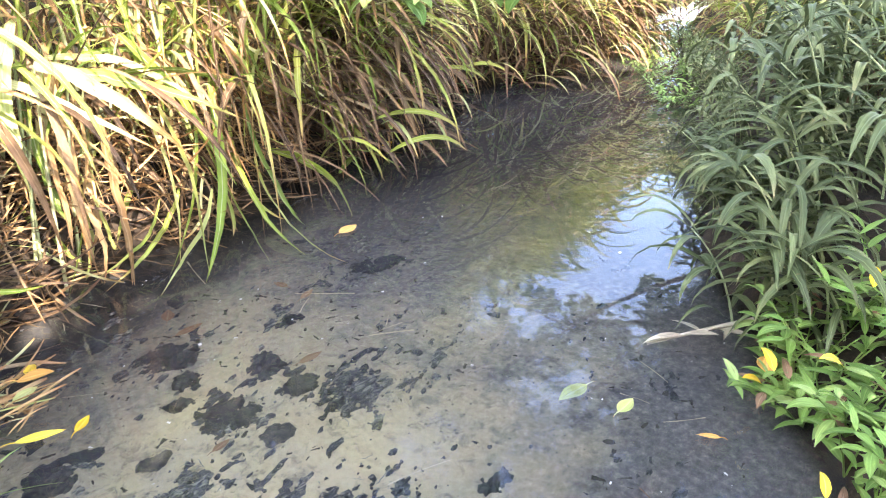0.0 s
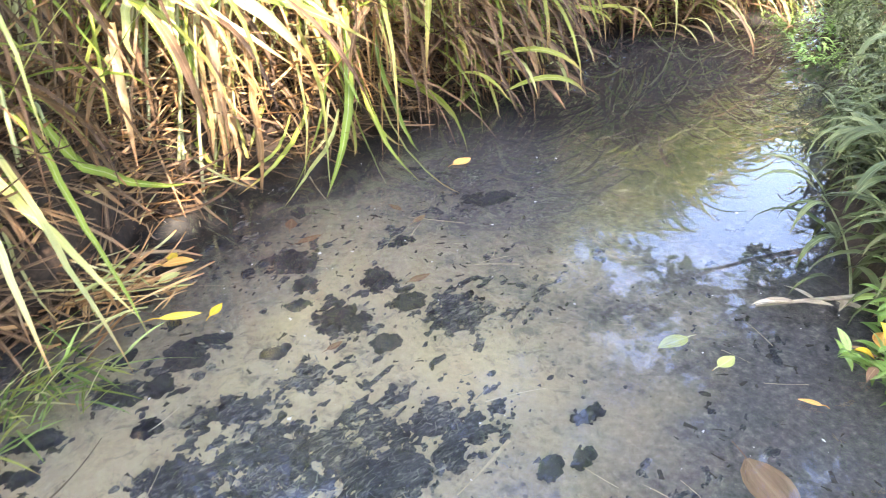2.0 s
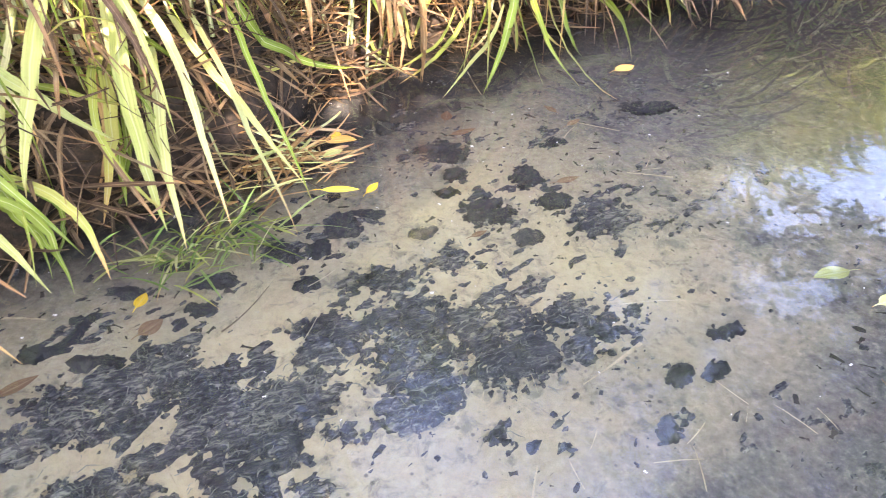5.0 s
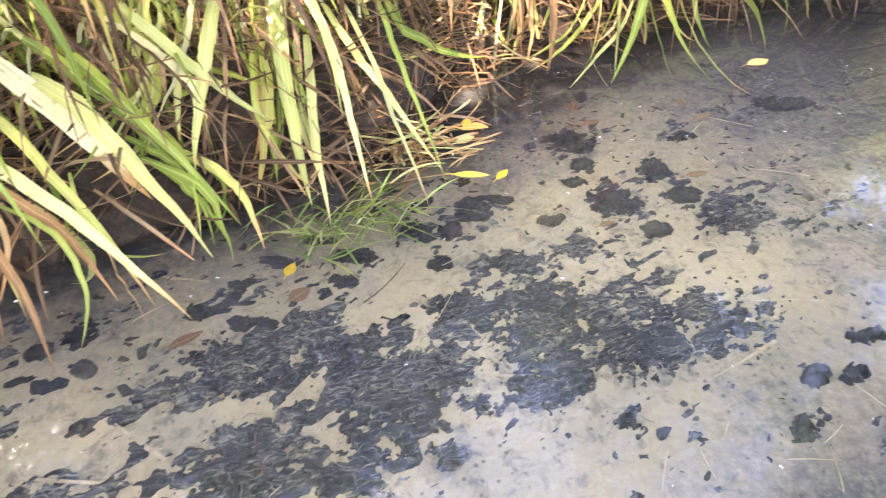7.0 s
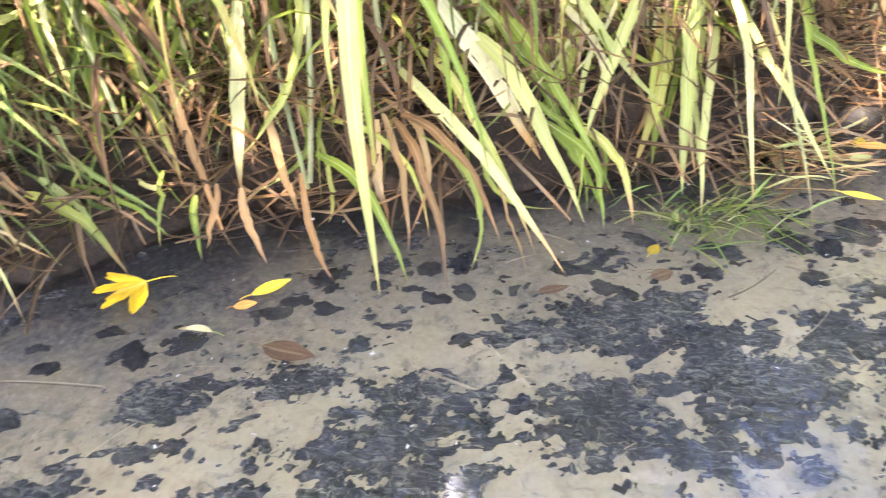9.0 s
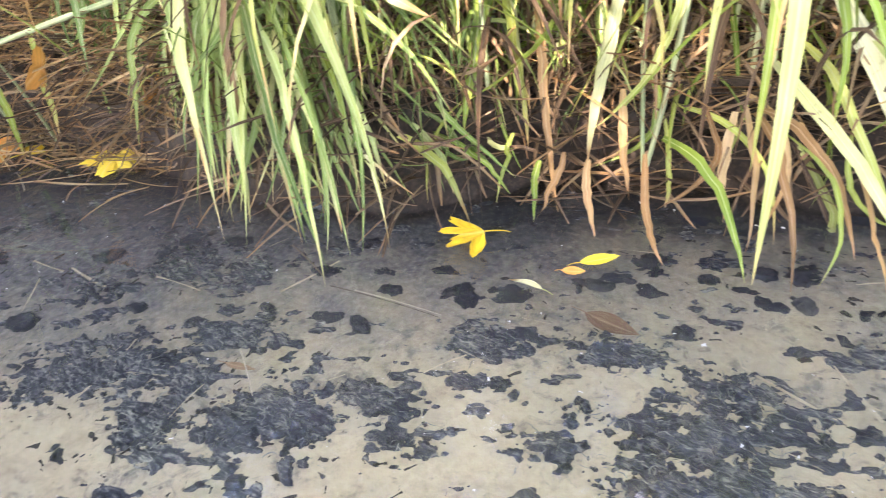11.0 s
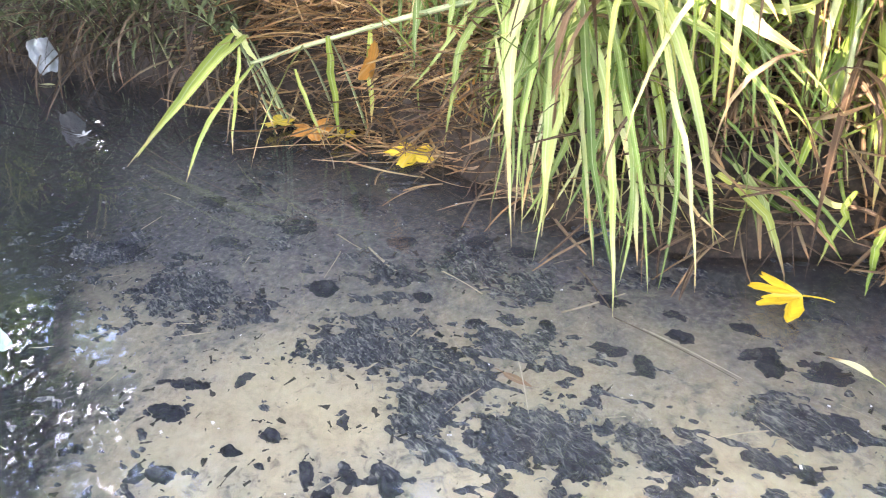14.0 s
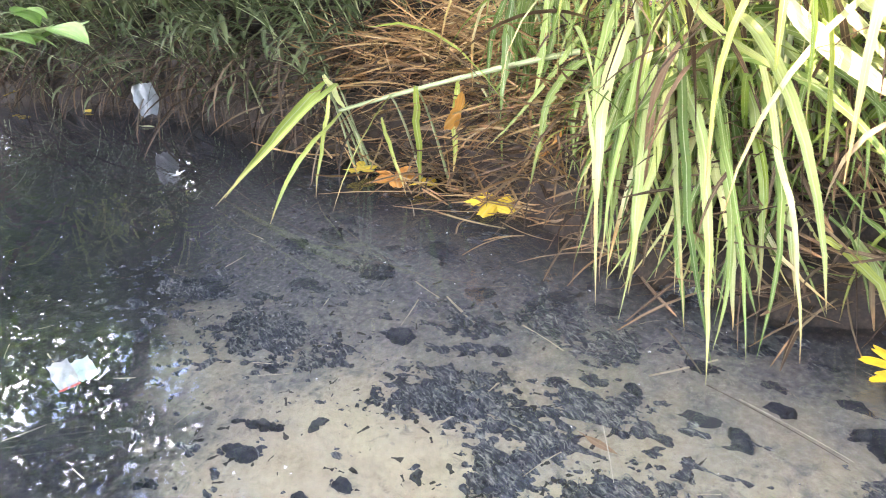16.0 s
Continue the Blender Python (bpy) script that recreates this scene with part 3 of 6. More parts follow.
MATS_C = [
    (-0.599, -0.494, 0.14, 0.056, -0.126), (-0.655, -0.527, 0.072, 0.065, -0.217), (-0.774, -0.267, 0.082, 0.045, 0.309), (-0.807, -0.283, 0.114, 0.035, -0.106),
    (-0.822, -0.425, 0.045, 0.029, 0.262), (-0.856, -0.557, 0.063, 0.051, -0.174), (-0.858, -0.037, 0.056, 0.052, 0.963), (-0.86, -0.552, 0.055, 0.042, 0.522),
    (-0.866, -0.079, 0.062, 0.033, -0.349), (-0.969, -0.411, 0.083, 0.054, 0.194), (-1.027, -0.021, 0.085, 0.045, -0.414), (-1.052, -0.002, 0.091, 0.075, -0.252),
    (-1.11, -0.411, 0.148, 0.096, 0.122), (-1.173, -0.504, 0.079, 0.042, 0.222), (-1.245, -0.143, 0.067, 0.038, 0.195), (-1.526, -0.516, 0.065, 0.033, 0.409),
    (-1.693, -0.485, 0.194, 0.097, 0.133), (-1.735, -0.05, 0.082, 0.046, 0.077), (-2.159, -0.444, 0.112, 0.059, 0.235),
]
MATS_D = [
    (0.634, -0.434, 0.083, 0.061, -0.299), (0.741, -0.434, 0.073, 0.063, -0.096), (0.736, -0.551, 0.078, 0.047, -0.266), (0.589, -0.528, 0.073, 0.046, -0.309),
    (0.79, -0.225, 0.138, 0.064, -0.324), (0.927, -0.254, 0.059, 0.052, 0.251), (1.056, -0.497, 0.071, 0.055, 0.139), (1.325, -0.495, 0.099, 0.067, 0.05),
    (1.285, -0.637, 0.071, 0.048, 0.173),
]
MATS = MATS_A + MATS_B + MATS_C + MATS_D
for k, row in enumerate(MATS):
    make_mat(*row, seed=k + 1)


def stone_mesh(seed):
    """A flat uneven lump."""
    r = np.random.default_rng(seed)
    rings, sides = 4, 24
    th = np.arange(sides + 1) * 2 * np.pi / sides
    jag = r.random(sides + 1)
    jag[-1] = jag[0]
    lob = 0.9 + 0.3 * jag + 0.22 * np.sin(2 * th + r.random() * 6) + 0.16 * np.sin(3 * th + r.random() * 6) + 0.10 * np.sin(5 * th + r.random() * 6) + 0.07 * np.sin(9 * th + r.random() * 6)
    ph = np.linspace(0, 1, rings + 1)
    rad = np.sqrt(np.clip(1 - ph ** 2, 0, 1))
    v = np.stack([rad[:, None] * lob * np.cos(th), rad[:, None] * lob * np.sin(th), (ph ** 1.3)[:, None] * np.ones(sides + 1)], -1)
    v[:, :, 2] *= 1 + 0.3 * np.sin(th * 2 + r.random() * 6) * (rad[:, None])
    i, j = np.meshgrid(np.arange(rings), np.arange(sides), indexing="ij")
    m = sides + 1
    q = (i * m + j).ravel()[:, None] + [0, 1, m + 1, m]
    return Build().add(v, q, v[:, :, :2]).mesh("stone")


STONE_MESHES = [stone_mesh(k) for k in range(8)]
for me in STONE_MESHES:
    me.materials.append(stone_mat)


def make_stone(s, n, rs, rn, turn=0.0):
    z = float(ground_z(s, n))
    ob = new("stone", STONE_MESHES[int(rng.integers(8))])
    ob.matrix_world = Matrix.LocRotScale(W(s, n, z - 0.006), Euler((0, 0, turn + math.atan2(UY, UX))), (rs, rn, 0.22 * min(rs, rn) + 0.004))
    tagged(ob, "dark rounded stone lying on the silt bed", "stone", "dark stones on the bed")


STONES_A = [
    (2.639, -0.234, 0.102, 0.055, -0.523), (2.218, -0.166, 0.052, 0.034, -0.485), (2.007, -0.24, 0.063, 0.049, 0.402), (1.971, -0.381, 0.062, 0.042, -0.439),
    (1.928, 0.015, 0.084, 0.073, -0.276), (1.889, 0.25, 0.054, 0.048, 0.749), (1.866, -0.949, 0.055, 0.031, -0.409), (1.864, -0.1, 0.047, 0.042, -0.129),
    (1.806, -0.289, 0.083, 0.069, 0.341), (1.8, -0.441, 0.044, 0.032, -0.382), (1.773, -0.149, 0.044, 0.028, -0.573), (1.745, -0.993, 0.043, 0.027, 0.1),
    (1.683, -0.947, 0.042, 0.028, 0.115), (1.607, -0.25, 0.036, 0.033, -0.005), (1.594, -0.849, 0.02, 0.014, -0.209), (1.549, -1.008, 0.048, 0.028, 0.353),
    (1.473, -0.086, 0.057, 0.048, 0.913), (1.438, -1.011, 0.015, 0.01, 0.332),
]
STONES_B = [
    (1.375, -0.91, 0.017, 0.013, -0.249), (1.37, -0.126, 0.043, 0.035, 0.986), (1.346, -0.85, 0.015, 0.01, -0.443), (1.297, -0.077, 0.048, 0.043, 1.256),
    (1.277, -0.219, 0.033, 0.03, -0.747), (1.197, -0.914, 0.02, 0.013, 0.585), (1.123, -0.075, 0.051, 0.034, -0.743), (1.057, -0.138, 0.043, 0.032, -0.789),
    (0.848, -0.157, 0.033, 0.024, -0.869), (0.729, -0.042, 0.029, 0.017, -0.812), (0.694, -0.158, 0.027, 0.015, -0.78), (0.516, 0.042, 0.054, 0.044, 0.135),
    (0.485, -0.058, 0.032, 0.021, -1.132), (0.442, -0.209, 0.026, 0.017, 0.021), (0.422, 0.051, 0.036, 0.027, -0.0), (0.295, 0.018, 0.027, 0.017, -0.076),
    (0.233, -0.167, 0.04, 0.025, -0.064), (0.173, 0.073, 0.06, 0.051, -0.209),
]
STONES_C = [
    (-0.262, -0.087, 0.044, 0.034, -0.505), (-0.303, -0.07, 0.034, 0.023, 0.994), (-0.457, -0.074, 0.038, 0.02, -0.199), (-0.499, -0.207, 0.036, 0.025, -0.58),
    (-0.566, 0.118, 0.035, 0.026, 0.884), (-0.6, -0.652, 0.022, 0.02, -0.104), (-0.645, -0.02, 0.046, 0.021, -0.185), (-0.746, -0.173, 0.03, 0.018, -0.59),
    (-0.775, 0.187, 0.034, 0.028, -1.469), (-0.801, -0.737, 0.037, 0.03, -0.359), (-0.863, -0.024, 0.025, 0.021, 0.057), (-0.896, -0.755, 0.028, 0.018, 0.173),
    (-0.905, -0.243, 0.027, 0.021, -0.008), (-0.906, -0.817, 0.025, 0.017, 0.123), (-0.944, -0.638, 0.018, 0.012, 0.129), (-0.97, -0.793, 0.04, 0.015, -0.788),
    (-1.087, -0.21, 0.032, 0.023, 0.016), (-1.089, 0.096, 0.052, 0.037, 0.116),
]
STONES_D = [
    (-1.107, -0.75, 0.031, 0.017, 0.186), (-1.136, 0.003, 0.029, 0.022, -0.917), (-1.151, -0.824, 0.034, 0.014, 0.303), (-1.192, -0.701, 0.016, 0.012, 0.098),
    (-1.243, -0.934, 0.041, 0.018, 0.266), (-1.307, -0.005, 0.051, 0.031, 0.416), (-1.367, -0.288, 0.042, 0.034, -0.144), (-1.371, -0.814, 0.048, 0.026, 0.095),
    (-1.415, -0.736, 0.076, 0.016, 0.357), (-1.474, -0.993, 0.037, 0.02, 0.305), (-1.595, 0.148, 0.077, 0.046, -0.659), (-1.69, -0.057, 0.072, 0.049, 0.197),
    (-1.846, -0.228, 0.057, 0.03, 0.087), (-2.031, 0.069, 0.074, 0.047, -0.431), (-2.061, -0.679, 0.053, 0.029, -0.178), (-2.104, -0.055, 0.076, 0.041, -0.024),
    (-2.115, -0.404, 0.087, 0.043, 0.024),
]
STONES = STONES_A + STONES_B + STONES_C + STONES_D
for row in STONES:
    if row[2] > 0.02:
        make_mat(*row, seed=float(rng.uniform(30, 90)), lift=0.022, small=True)
    else:
        make_stone(*row)
placed = 0
while placed < 190:
    s, n = rng.uniform(-3.2, 4.2), rng.uniform(-1.5, 0.6)
    if fbm(s * 2.1 + 7, n * 2.1 + 3) < 0.42 or n > left_n(s) - 0.06 or n < right_n(s) + 0.06:
        continue
    r = 0.007 + 0.02 * rng.random() ** 2.2
    make_stone(s, n, r * rng.uniform(1, 1.7), r, rng.uniform(-1, 1))
    placed += 1
# larger stones half buried in the mud below the grass
placed = 0
while placed < 60:
    s, d = rng.uniform(-2.6, 2.6), rng.uniform(0.08, 0.5)
    if fbm(s * 1.7 + 3, d * 4) < 0.42:
        continue
    r = rng.uniform(0.015, 0.034)
    make_stone(s, float(left_n(s)) - d, r * rng.uniform(1.1, 1.9), r, rng.uniform(-0.6, 0.6))
    placed += 1


def make_growth():
    """Thin torn shreds of black growth strewn round the mats along the current."""
    step = 0.0065
    a, b = np.arange(-2.6, 3.2, step), np.arange(-1.35, 0.55, step)
    s, n = np.meshgrid(a, b, indexing="ij")
    near = np.zeros_like(s)
    for s0, n0, rs, rn, turn in MATS:
        near = np.maximum(near, np.exp(-((s - s0) / (2.2 * rs)) ** 2 - ((n - n0) / (2.4 * rn)) ** 2))
    for s0, n0, rs, rn, turn in STONES:
        near = np.maximum(near, 0.7 * np.exp(-((s - s0) / (2.2 * rs)) ** 2 - ((n - n0) / (2.2 * rn)) ** 2))
    mask = (fbm(s * 6 + 3, n * 9 + 8, 3) - 0.5) * 2.6 + (fbm(s * 27, n * 50, 3) - 0.5) * 3.6 + (vnoise(s * 70, n * 90) - 0.5) * 0.8 + 0.95 * near - 1.15
    mask[(n > left_n(s) - 0.03) | (n < right_n(s) + 0.05)] = -1
    z = ground_z(s, n) + np.clip(mask, -0.5, 0.6) * 0.016
    verts = np.stack([s * UX - n * UY, s * UY + n * UX, z], -1)
    i, j = np.meshgrid(np.arange(len(a) - 1), np.arange(len(b) - 1), indexing="ij")
    keep = np.maximum(np.maximum(mask[:-1, :-1], mask[1:, 1:]), np.maximum(mask[1:, :-1], mask[:-1, 1:])) > 0.0
    q = (i * len(b) + j)[keep]
    q = q[:, None] + [0, len(b), len(b) + 1, 1]
    used, inverse = np.unique(q, return_inverse=True)
    flat = verts.reshape(-1, 3)[used]
    tagged(part("algae_shreds", Build().add(flat, inverse.reshape(-1, 4), flat[:, :2]), algae), "torn shreds of black algae strewn over the silt", "algae", kind="stuff")


def make_fibres():
    """Short pale curled threads lying on the mats."""
    q = np.random.default_rng(77)
    b = Build()
    for s0, n0, rs, rn, turn in MATS:
        for _ in range(int(4200 * rs * rn) + 5):
            s, n = s0 + q.normal(0, rs * 0.6), n0 + q.normal(0, rn * 0.7)
            az = math.atan2(UY, UX) + q.normal(0, 1.3)
            k = np.arange(6)
            turn = az + np.cumsum(q.normal(0, 0.6, 6))
            step = q.uniform(0.002, 0.009)
            xy = np.cumsum(np.stack([np.cos(turn), np.sin(turn)], 1) * step, 0)
            base = W(s, n, float(ground_z(s, n)) + q.uniform(0.008, 0.026))
            path = np.column_stack([base.x + xy[:, 0], base.y + xy[:, 1], np.full(6, base.z) + 0.004 * np.sin(k)])
            ribbon(b, path, q.uniform(0.0012, 0.0035), (0, 0, 1) if q.random() < 0.2 else side_of(az), 0.2, q.normal(0, 0.5))
    tagged(part("algae_fibres", b, fibre_mat), "pale grey-green threads on the black algae", "algae", kind="stuff")


def side_of(azimuth):
    return (-math.sin(azimuth), math.cos(azimuth), 0)


fibre_mat = rough_material("pale_fibres", [(0.3, (0.08, 0.09, 0.085)), (0.6, (0.2, 0.21, 0.18)), (0.8, (0.42, 0.42, 0.36))], 14.0, rough=0.6)
make_growth()
make_fibres()

# ---- grass bank ----
TO_WATER = math.atan2(-UX, UY)
LEAF_OVAL = ([0, 0.12, 0.35, 0.6, 0.85, 1], [0.12, 0.62, 1.0, 0.85, 0.38, 0.02])
LANCE = ([0, 0.12, 0.35, 0.65, 0.9, 1], [0.15, 0.6, 1.0, 0.8, 0.3, 0.02])


def make_clump(s0, n0, r, culms, green, dry, fill, tall=1.0, reach=1.0, label="clump of tall grass with green blades and brown dead leaves"):
    base = W(s0, n0, float(ground_z(s0, n0)) - 0.02)
    ob = thing("grass_clump", label, "grass", "grass clumps on the bank", at=base)
    floor = -base.z + 0.004
    for _ in range(culms):
        az = r.uniform(0, 6.28)
        off = np.array([math.cos(az), math.sin(az), 0]) * r.uniform(0.02, 0.14)
        lean = np.array([math.cos(TO_WATER), math.sin(TO_WATER), 0]) * r.uniform(-0.05, 0.35) + np.array([UX, UY, 0]) * r.uniform(-0.25, 0.25)
        h = tall * r.uniform(0.8, 1.6)
        t = np.linspace(0, 1, 8)[:, None]
        path = off + t * [0, 0, h] + lean * h * t ** 2
        rad = np.full(8, 0.006) * np.linspace(1.15, 0.6, 8)
        b = tube(Build(), path, rad)
        part("culm", b, culm_mat, ob)
    for _ in range(green):
        az = TO_WATER + r.normal(0, 0.75)
        h = tall * r.uniform(0.3, 1.15)
        root = np.array([r.normal(0, 0.10), r.normal(0, 0.10), h])
        p = arc(root, az, r.uniform(0.55, 1.0) * reach, r.uniform(5, 65), r.uniform(90, 150), 11, 1.2, floor)
        if p is not None:
            part("leaf", ribbon(Build(), p, r.uniform(0.018, 0.034), side_of(az), 0.14, r.normal(0, 0.5)), leaf_pale if r.random() < 0.3 else leaf_green, ob)
    for _ in range(dry):
        az = TO_WATER + r.normal(0, 0.9)
        h = tall * r.uniform(0.18, 0.62)
        root = np.array([r.normal(0, 0.13), r.normal(0, 0.13), h])
        p = arc(root, az, r.uniform(0.3, 0.62), r.uniform(-30, 35), r.uniform(60, 120), 10, 0.8, floor)
        if p is not None:
            # past s 1.4 half the dry leaves take brighter straw for the sunlight
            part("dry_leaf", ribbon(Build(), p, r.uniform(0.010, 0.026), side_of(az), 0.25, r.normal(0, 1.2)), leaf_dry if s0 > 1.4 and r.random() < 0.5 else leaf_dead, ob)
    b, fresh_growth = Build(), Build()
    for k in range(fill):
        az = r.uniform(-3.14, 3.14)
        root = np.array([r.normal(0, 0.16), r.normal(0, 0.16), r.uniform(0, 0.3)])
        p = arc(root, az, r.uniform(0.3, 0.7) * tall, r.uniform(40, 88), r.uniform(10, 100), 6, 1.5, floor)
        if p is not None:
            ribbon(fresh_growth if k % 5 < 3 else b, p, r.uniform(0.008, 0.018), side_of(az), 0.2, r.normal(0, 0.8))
    # the darkened colour carries the shade in the clump's gaps
    tagged(part("inner_growth", b, leaf_dry_shaded_mass, ob), kind="stuff")
    tagged(part("fresh_growth", fresh_growth, leaf_green_mass, ob), kind="stuff")
    return ob


def make_far_clump(r):
    """A clump for the distance, with its leaves in one mesh each of green and brown."""
    ob = thing("grass_clump", "clump of green and straw-coloured grass further along the bank", "grass", "grass clumps on the bank", at=(0, 0, 0))
    g, d, w = Build(), Build(), Build()
    for k in range(100):
        green = k < 68
        az = TO_WATER + r.normal(0, 0.9)
        root = np.array([r.normal(0, 0.14), r.normal(0, 0.14), r.uniform(0.05, 1.35 if green else 0.7)])
        p = arc(root, az, r.uniform(0.4, 0.9), r.uniform(0, 80), r.uniform(60, 140), 8, 1.2, 0.01)
        if p is not None:
            ribbon(w if k < 26 else g if green else d, p, r.uniform(0.016, 0.036), side_of(az), 0.15, r.normal(0, 0.5))
    part("green_leaves", g, leaf_green_mass, ob)
    part("pale_leaves", w, leaf_pale_mass, ob)
    part("dry_leaves", d, leaf_dry_shaded_mass, ob)
    return ob


r = np.random.default_rng(3)
near_clumps = []
for s0 in np.arange(-1.0, 3.7, 0.34):
    near_clumps.append(make_clump(s0 + r.normal(0, 0.05), float(left_n(s0)) + r.uniform(0.10, 0.22), r, 5, 24 if s0 < 1.4 else 20 if s0 < 1.9 else 8, 7 if s0 < -0.2 else 18 if s0 < 1.9 else 28, 50))
for s0 in np.arange(-0.9, 3.6, 0.4):
    near_clumps.append(make_clump(s0 + r.normal(0, 0.08), float(left_n(s0)) + r.uniform(0.45, 0.6), r, 8, 28 if s0 < 1.9 else 16, 5, 20, 1.15, 1.1))
far_clumps = [make_far_clump(r) for _ in range(5)]
for k, ob in enumerate(far_clumps):
    s0 = 3.45 + 0.24 * k
    n0 = float(left_n(s0)) + 0.05
    ob.location = W(s0, n0, float(ground_z(s0, n0)) - 0.02)
for s0 in np.arange(3.3, 8.6, 0.21):
    n0 = float(left_n(s0)) + r.uniform(-0.06, 0.06)
    src = far_clumps[int(r.integers(5))]
    copy_thing(src, pose(*W(s0, n0, float(ground_z(s0, n0)) - 0.02), 0, 0, r.uniform(-15, 15)))
    src = far_clumps[int(r.integers(5))]
    copy_thing(src, pose(*W(s0 + 0.1, n0 + 0.35, float(ground_z(s0, n0 + 0.35)) + 0.15), 0, 0, r.uniform(-15, 15)))


def make_litter(name, count, s_lo, s_hi, d_lo, d_hi, seed, label, mat=leaf_dry_shaded_mass):
    """Straw and broken leaves lying over the bank."""
    q = np.random.default_rng(seed)
    b = Build()
    for _ in range(count):
        s = q.uniform(s_lo, s_hi)
        n = float(left_n(s)) + q.uniform(d_lo, d_hi)
        z = float(ground_z(s, n)) + 0.12 * q.random() ** 2
        az = q.uniform(0, 6.28)
        slope = q.normal(0, 14)
        p = arc(W(s, n, max(z, 0.004)), az, q.uniform(0.08, 0.34), slope, q.normal(10, 30), 5, 1, 0.002)
        if p is not None:
            ribbon(b, p, q.uniform(0.003, 0.014), side_of(az), 0.3, q.normal(0, 1), (PROFILE_T, [0.8, 1, 1, 1, 0.8, 0.3]))
    tagged(part(name, b, mat), label, "litter", kind="stuff")


def make_fringe(name, count, s_lo, s_hi, high, mat, seed, label, close=False):
    """Dead stems and leaves that hang from the bank's edge to the water."""
    q = np.random.default_rng(seed)
    b = Build()
    for _ in range(count):
        s = q.uniform(s_lo, s_hi)
        n = float(left_n(s)) + q.uniform(-0.08, 0.07)
        az = TO_WATER + q.normal(0, 0.6)
        z, long = q.uniform(0.15, high), q.uniform(0.25, 0.7)
        if close:
            n += 0.1 + 0.2 * q.random()
            z, long, az = float(ground_z(s, n)) + high * q.random() ** 2, q.uniform(0.12, 0.36), az + q.normal(0, 0.6)
        p = arc(W(s, n, z), az, long, q.uniform(-50, 40), q.uniform(40, 120), 7, 1.0, 0.003)
        if p is not None:
            ribbon(b, p, q.uniform(0.005, 0.016), side_of(az), 0.25, q.normal(0, 1))
    tagged(part(name, b, mat), label, "litter", kind="stuff")


make_fringe("hanging_straw", 1000, 3.0, 7.2, 0.7, leaf_dry_shaded_mass, 24, "brown dead grass hanging to the water along the far bank")
make_fringe("dead_grass", 650, -1.3, 1.35, 0.3, leaf_dry_shaded_mass, 26, "dead brown grass matted on the face of the bank", True)
# the bright straw colour carries the sunlight on this stretch
make_fringe("sunlit_straw", 520, 1.95, 3.3, 0.42, leaf_straw_mass, 28, "tan dry grass leaves hanging down the face of the bank", True)
make_fringe("green_undergrowth", 700, -1.7, 0.1, 0.6, leaf_cool_mass, 29, "shaded green blades massed behind the hanging grass", True)
make_fringe("dead_leaves", 500, 1.7, 3.1, 0.3, leaf_dry_shaded_mass, 30, "dead brown leaves matted below the overhanging grass", True)
make_fringe("low_blades", 320, -1.3, 1.5, 0.45, leaf_green_mass, 27, "short green blades at the foot of the grass bank", True)
# these stems take the leaf colour darkened for shade
make_fringe("hanging_stems", 420, -7.0, -2.3, 0.5, leaf_shaded_mass, 25, "dull brown stems and dead leaves hanging over the shaded bank")
make_litter("straw_litter", 7500, -3.0, 4.2, -0.04, 0.38, 21, "brown dry straw and dead leaves covering the bank")

# litter in the same colour with the shade put in
make_litter("bank_litter", 1700, -7.5, -2.6, -0.06, 0.9, 22, "dark dead stems and leaves hanging over the shaded bank", leaf_shaded_mass)
make_litter("far_litter", 1500, 3.8, 7.5, -0.06, 0.5, 23, "brown dead stems along the far bank")


# ---- tall growth above the bank, seen mirrored in the water ----
def make_tall_grass(count, s_lo, s_hi, seed, mat, wide=1.0):
    q = np.random.default_rng(seed)
    b = Build()
    for _ in range(count):
        s = q.uniform(s_lo, s_hi)
        n = float(left_n(s)) + (0.45 if s < 3.4 else 0.2) + 1.8 * q.random() ** 1.3
        az = q.uniform(-3.14, 3.14)
        z = float(ground_z(s, n)) + q.uniform(0.4 if s < 3.4 else 0.0, 1.4)
        p = arc(W(s, n, z), az, q.uniform(0.6, 1.1), q.uniform(30, 85), q.uniform(60, 150), 7, 1.4)
        ribbon(b, p, wide * q.uniform(0.014, 0.03), side_of(az), 0.15, q.normal(0, 0.5))
    tagged(part("tall_grass", b, mat), "tall green grass standing along the bank top", "grass", kind="stuff")


make_tall_grass(3000, -9, 10, 8, leaf_green_mass)
make_tall_grass(600, 3.3, 8.5, 9, leaf_green_mass)
make_tall_grass(700, 3.0, 8.5, 10, leaf_pale_mass, 1.3)


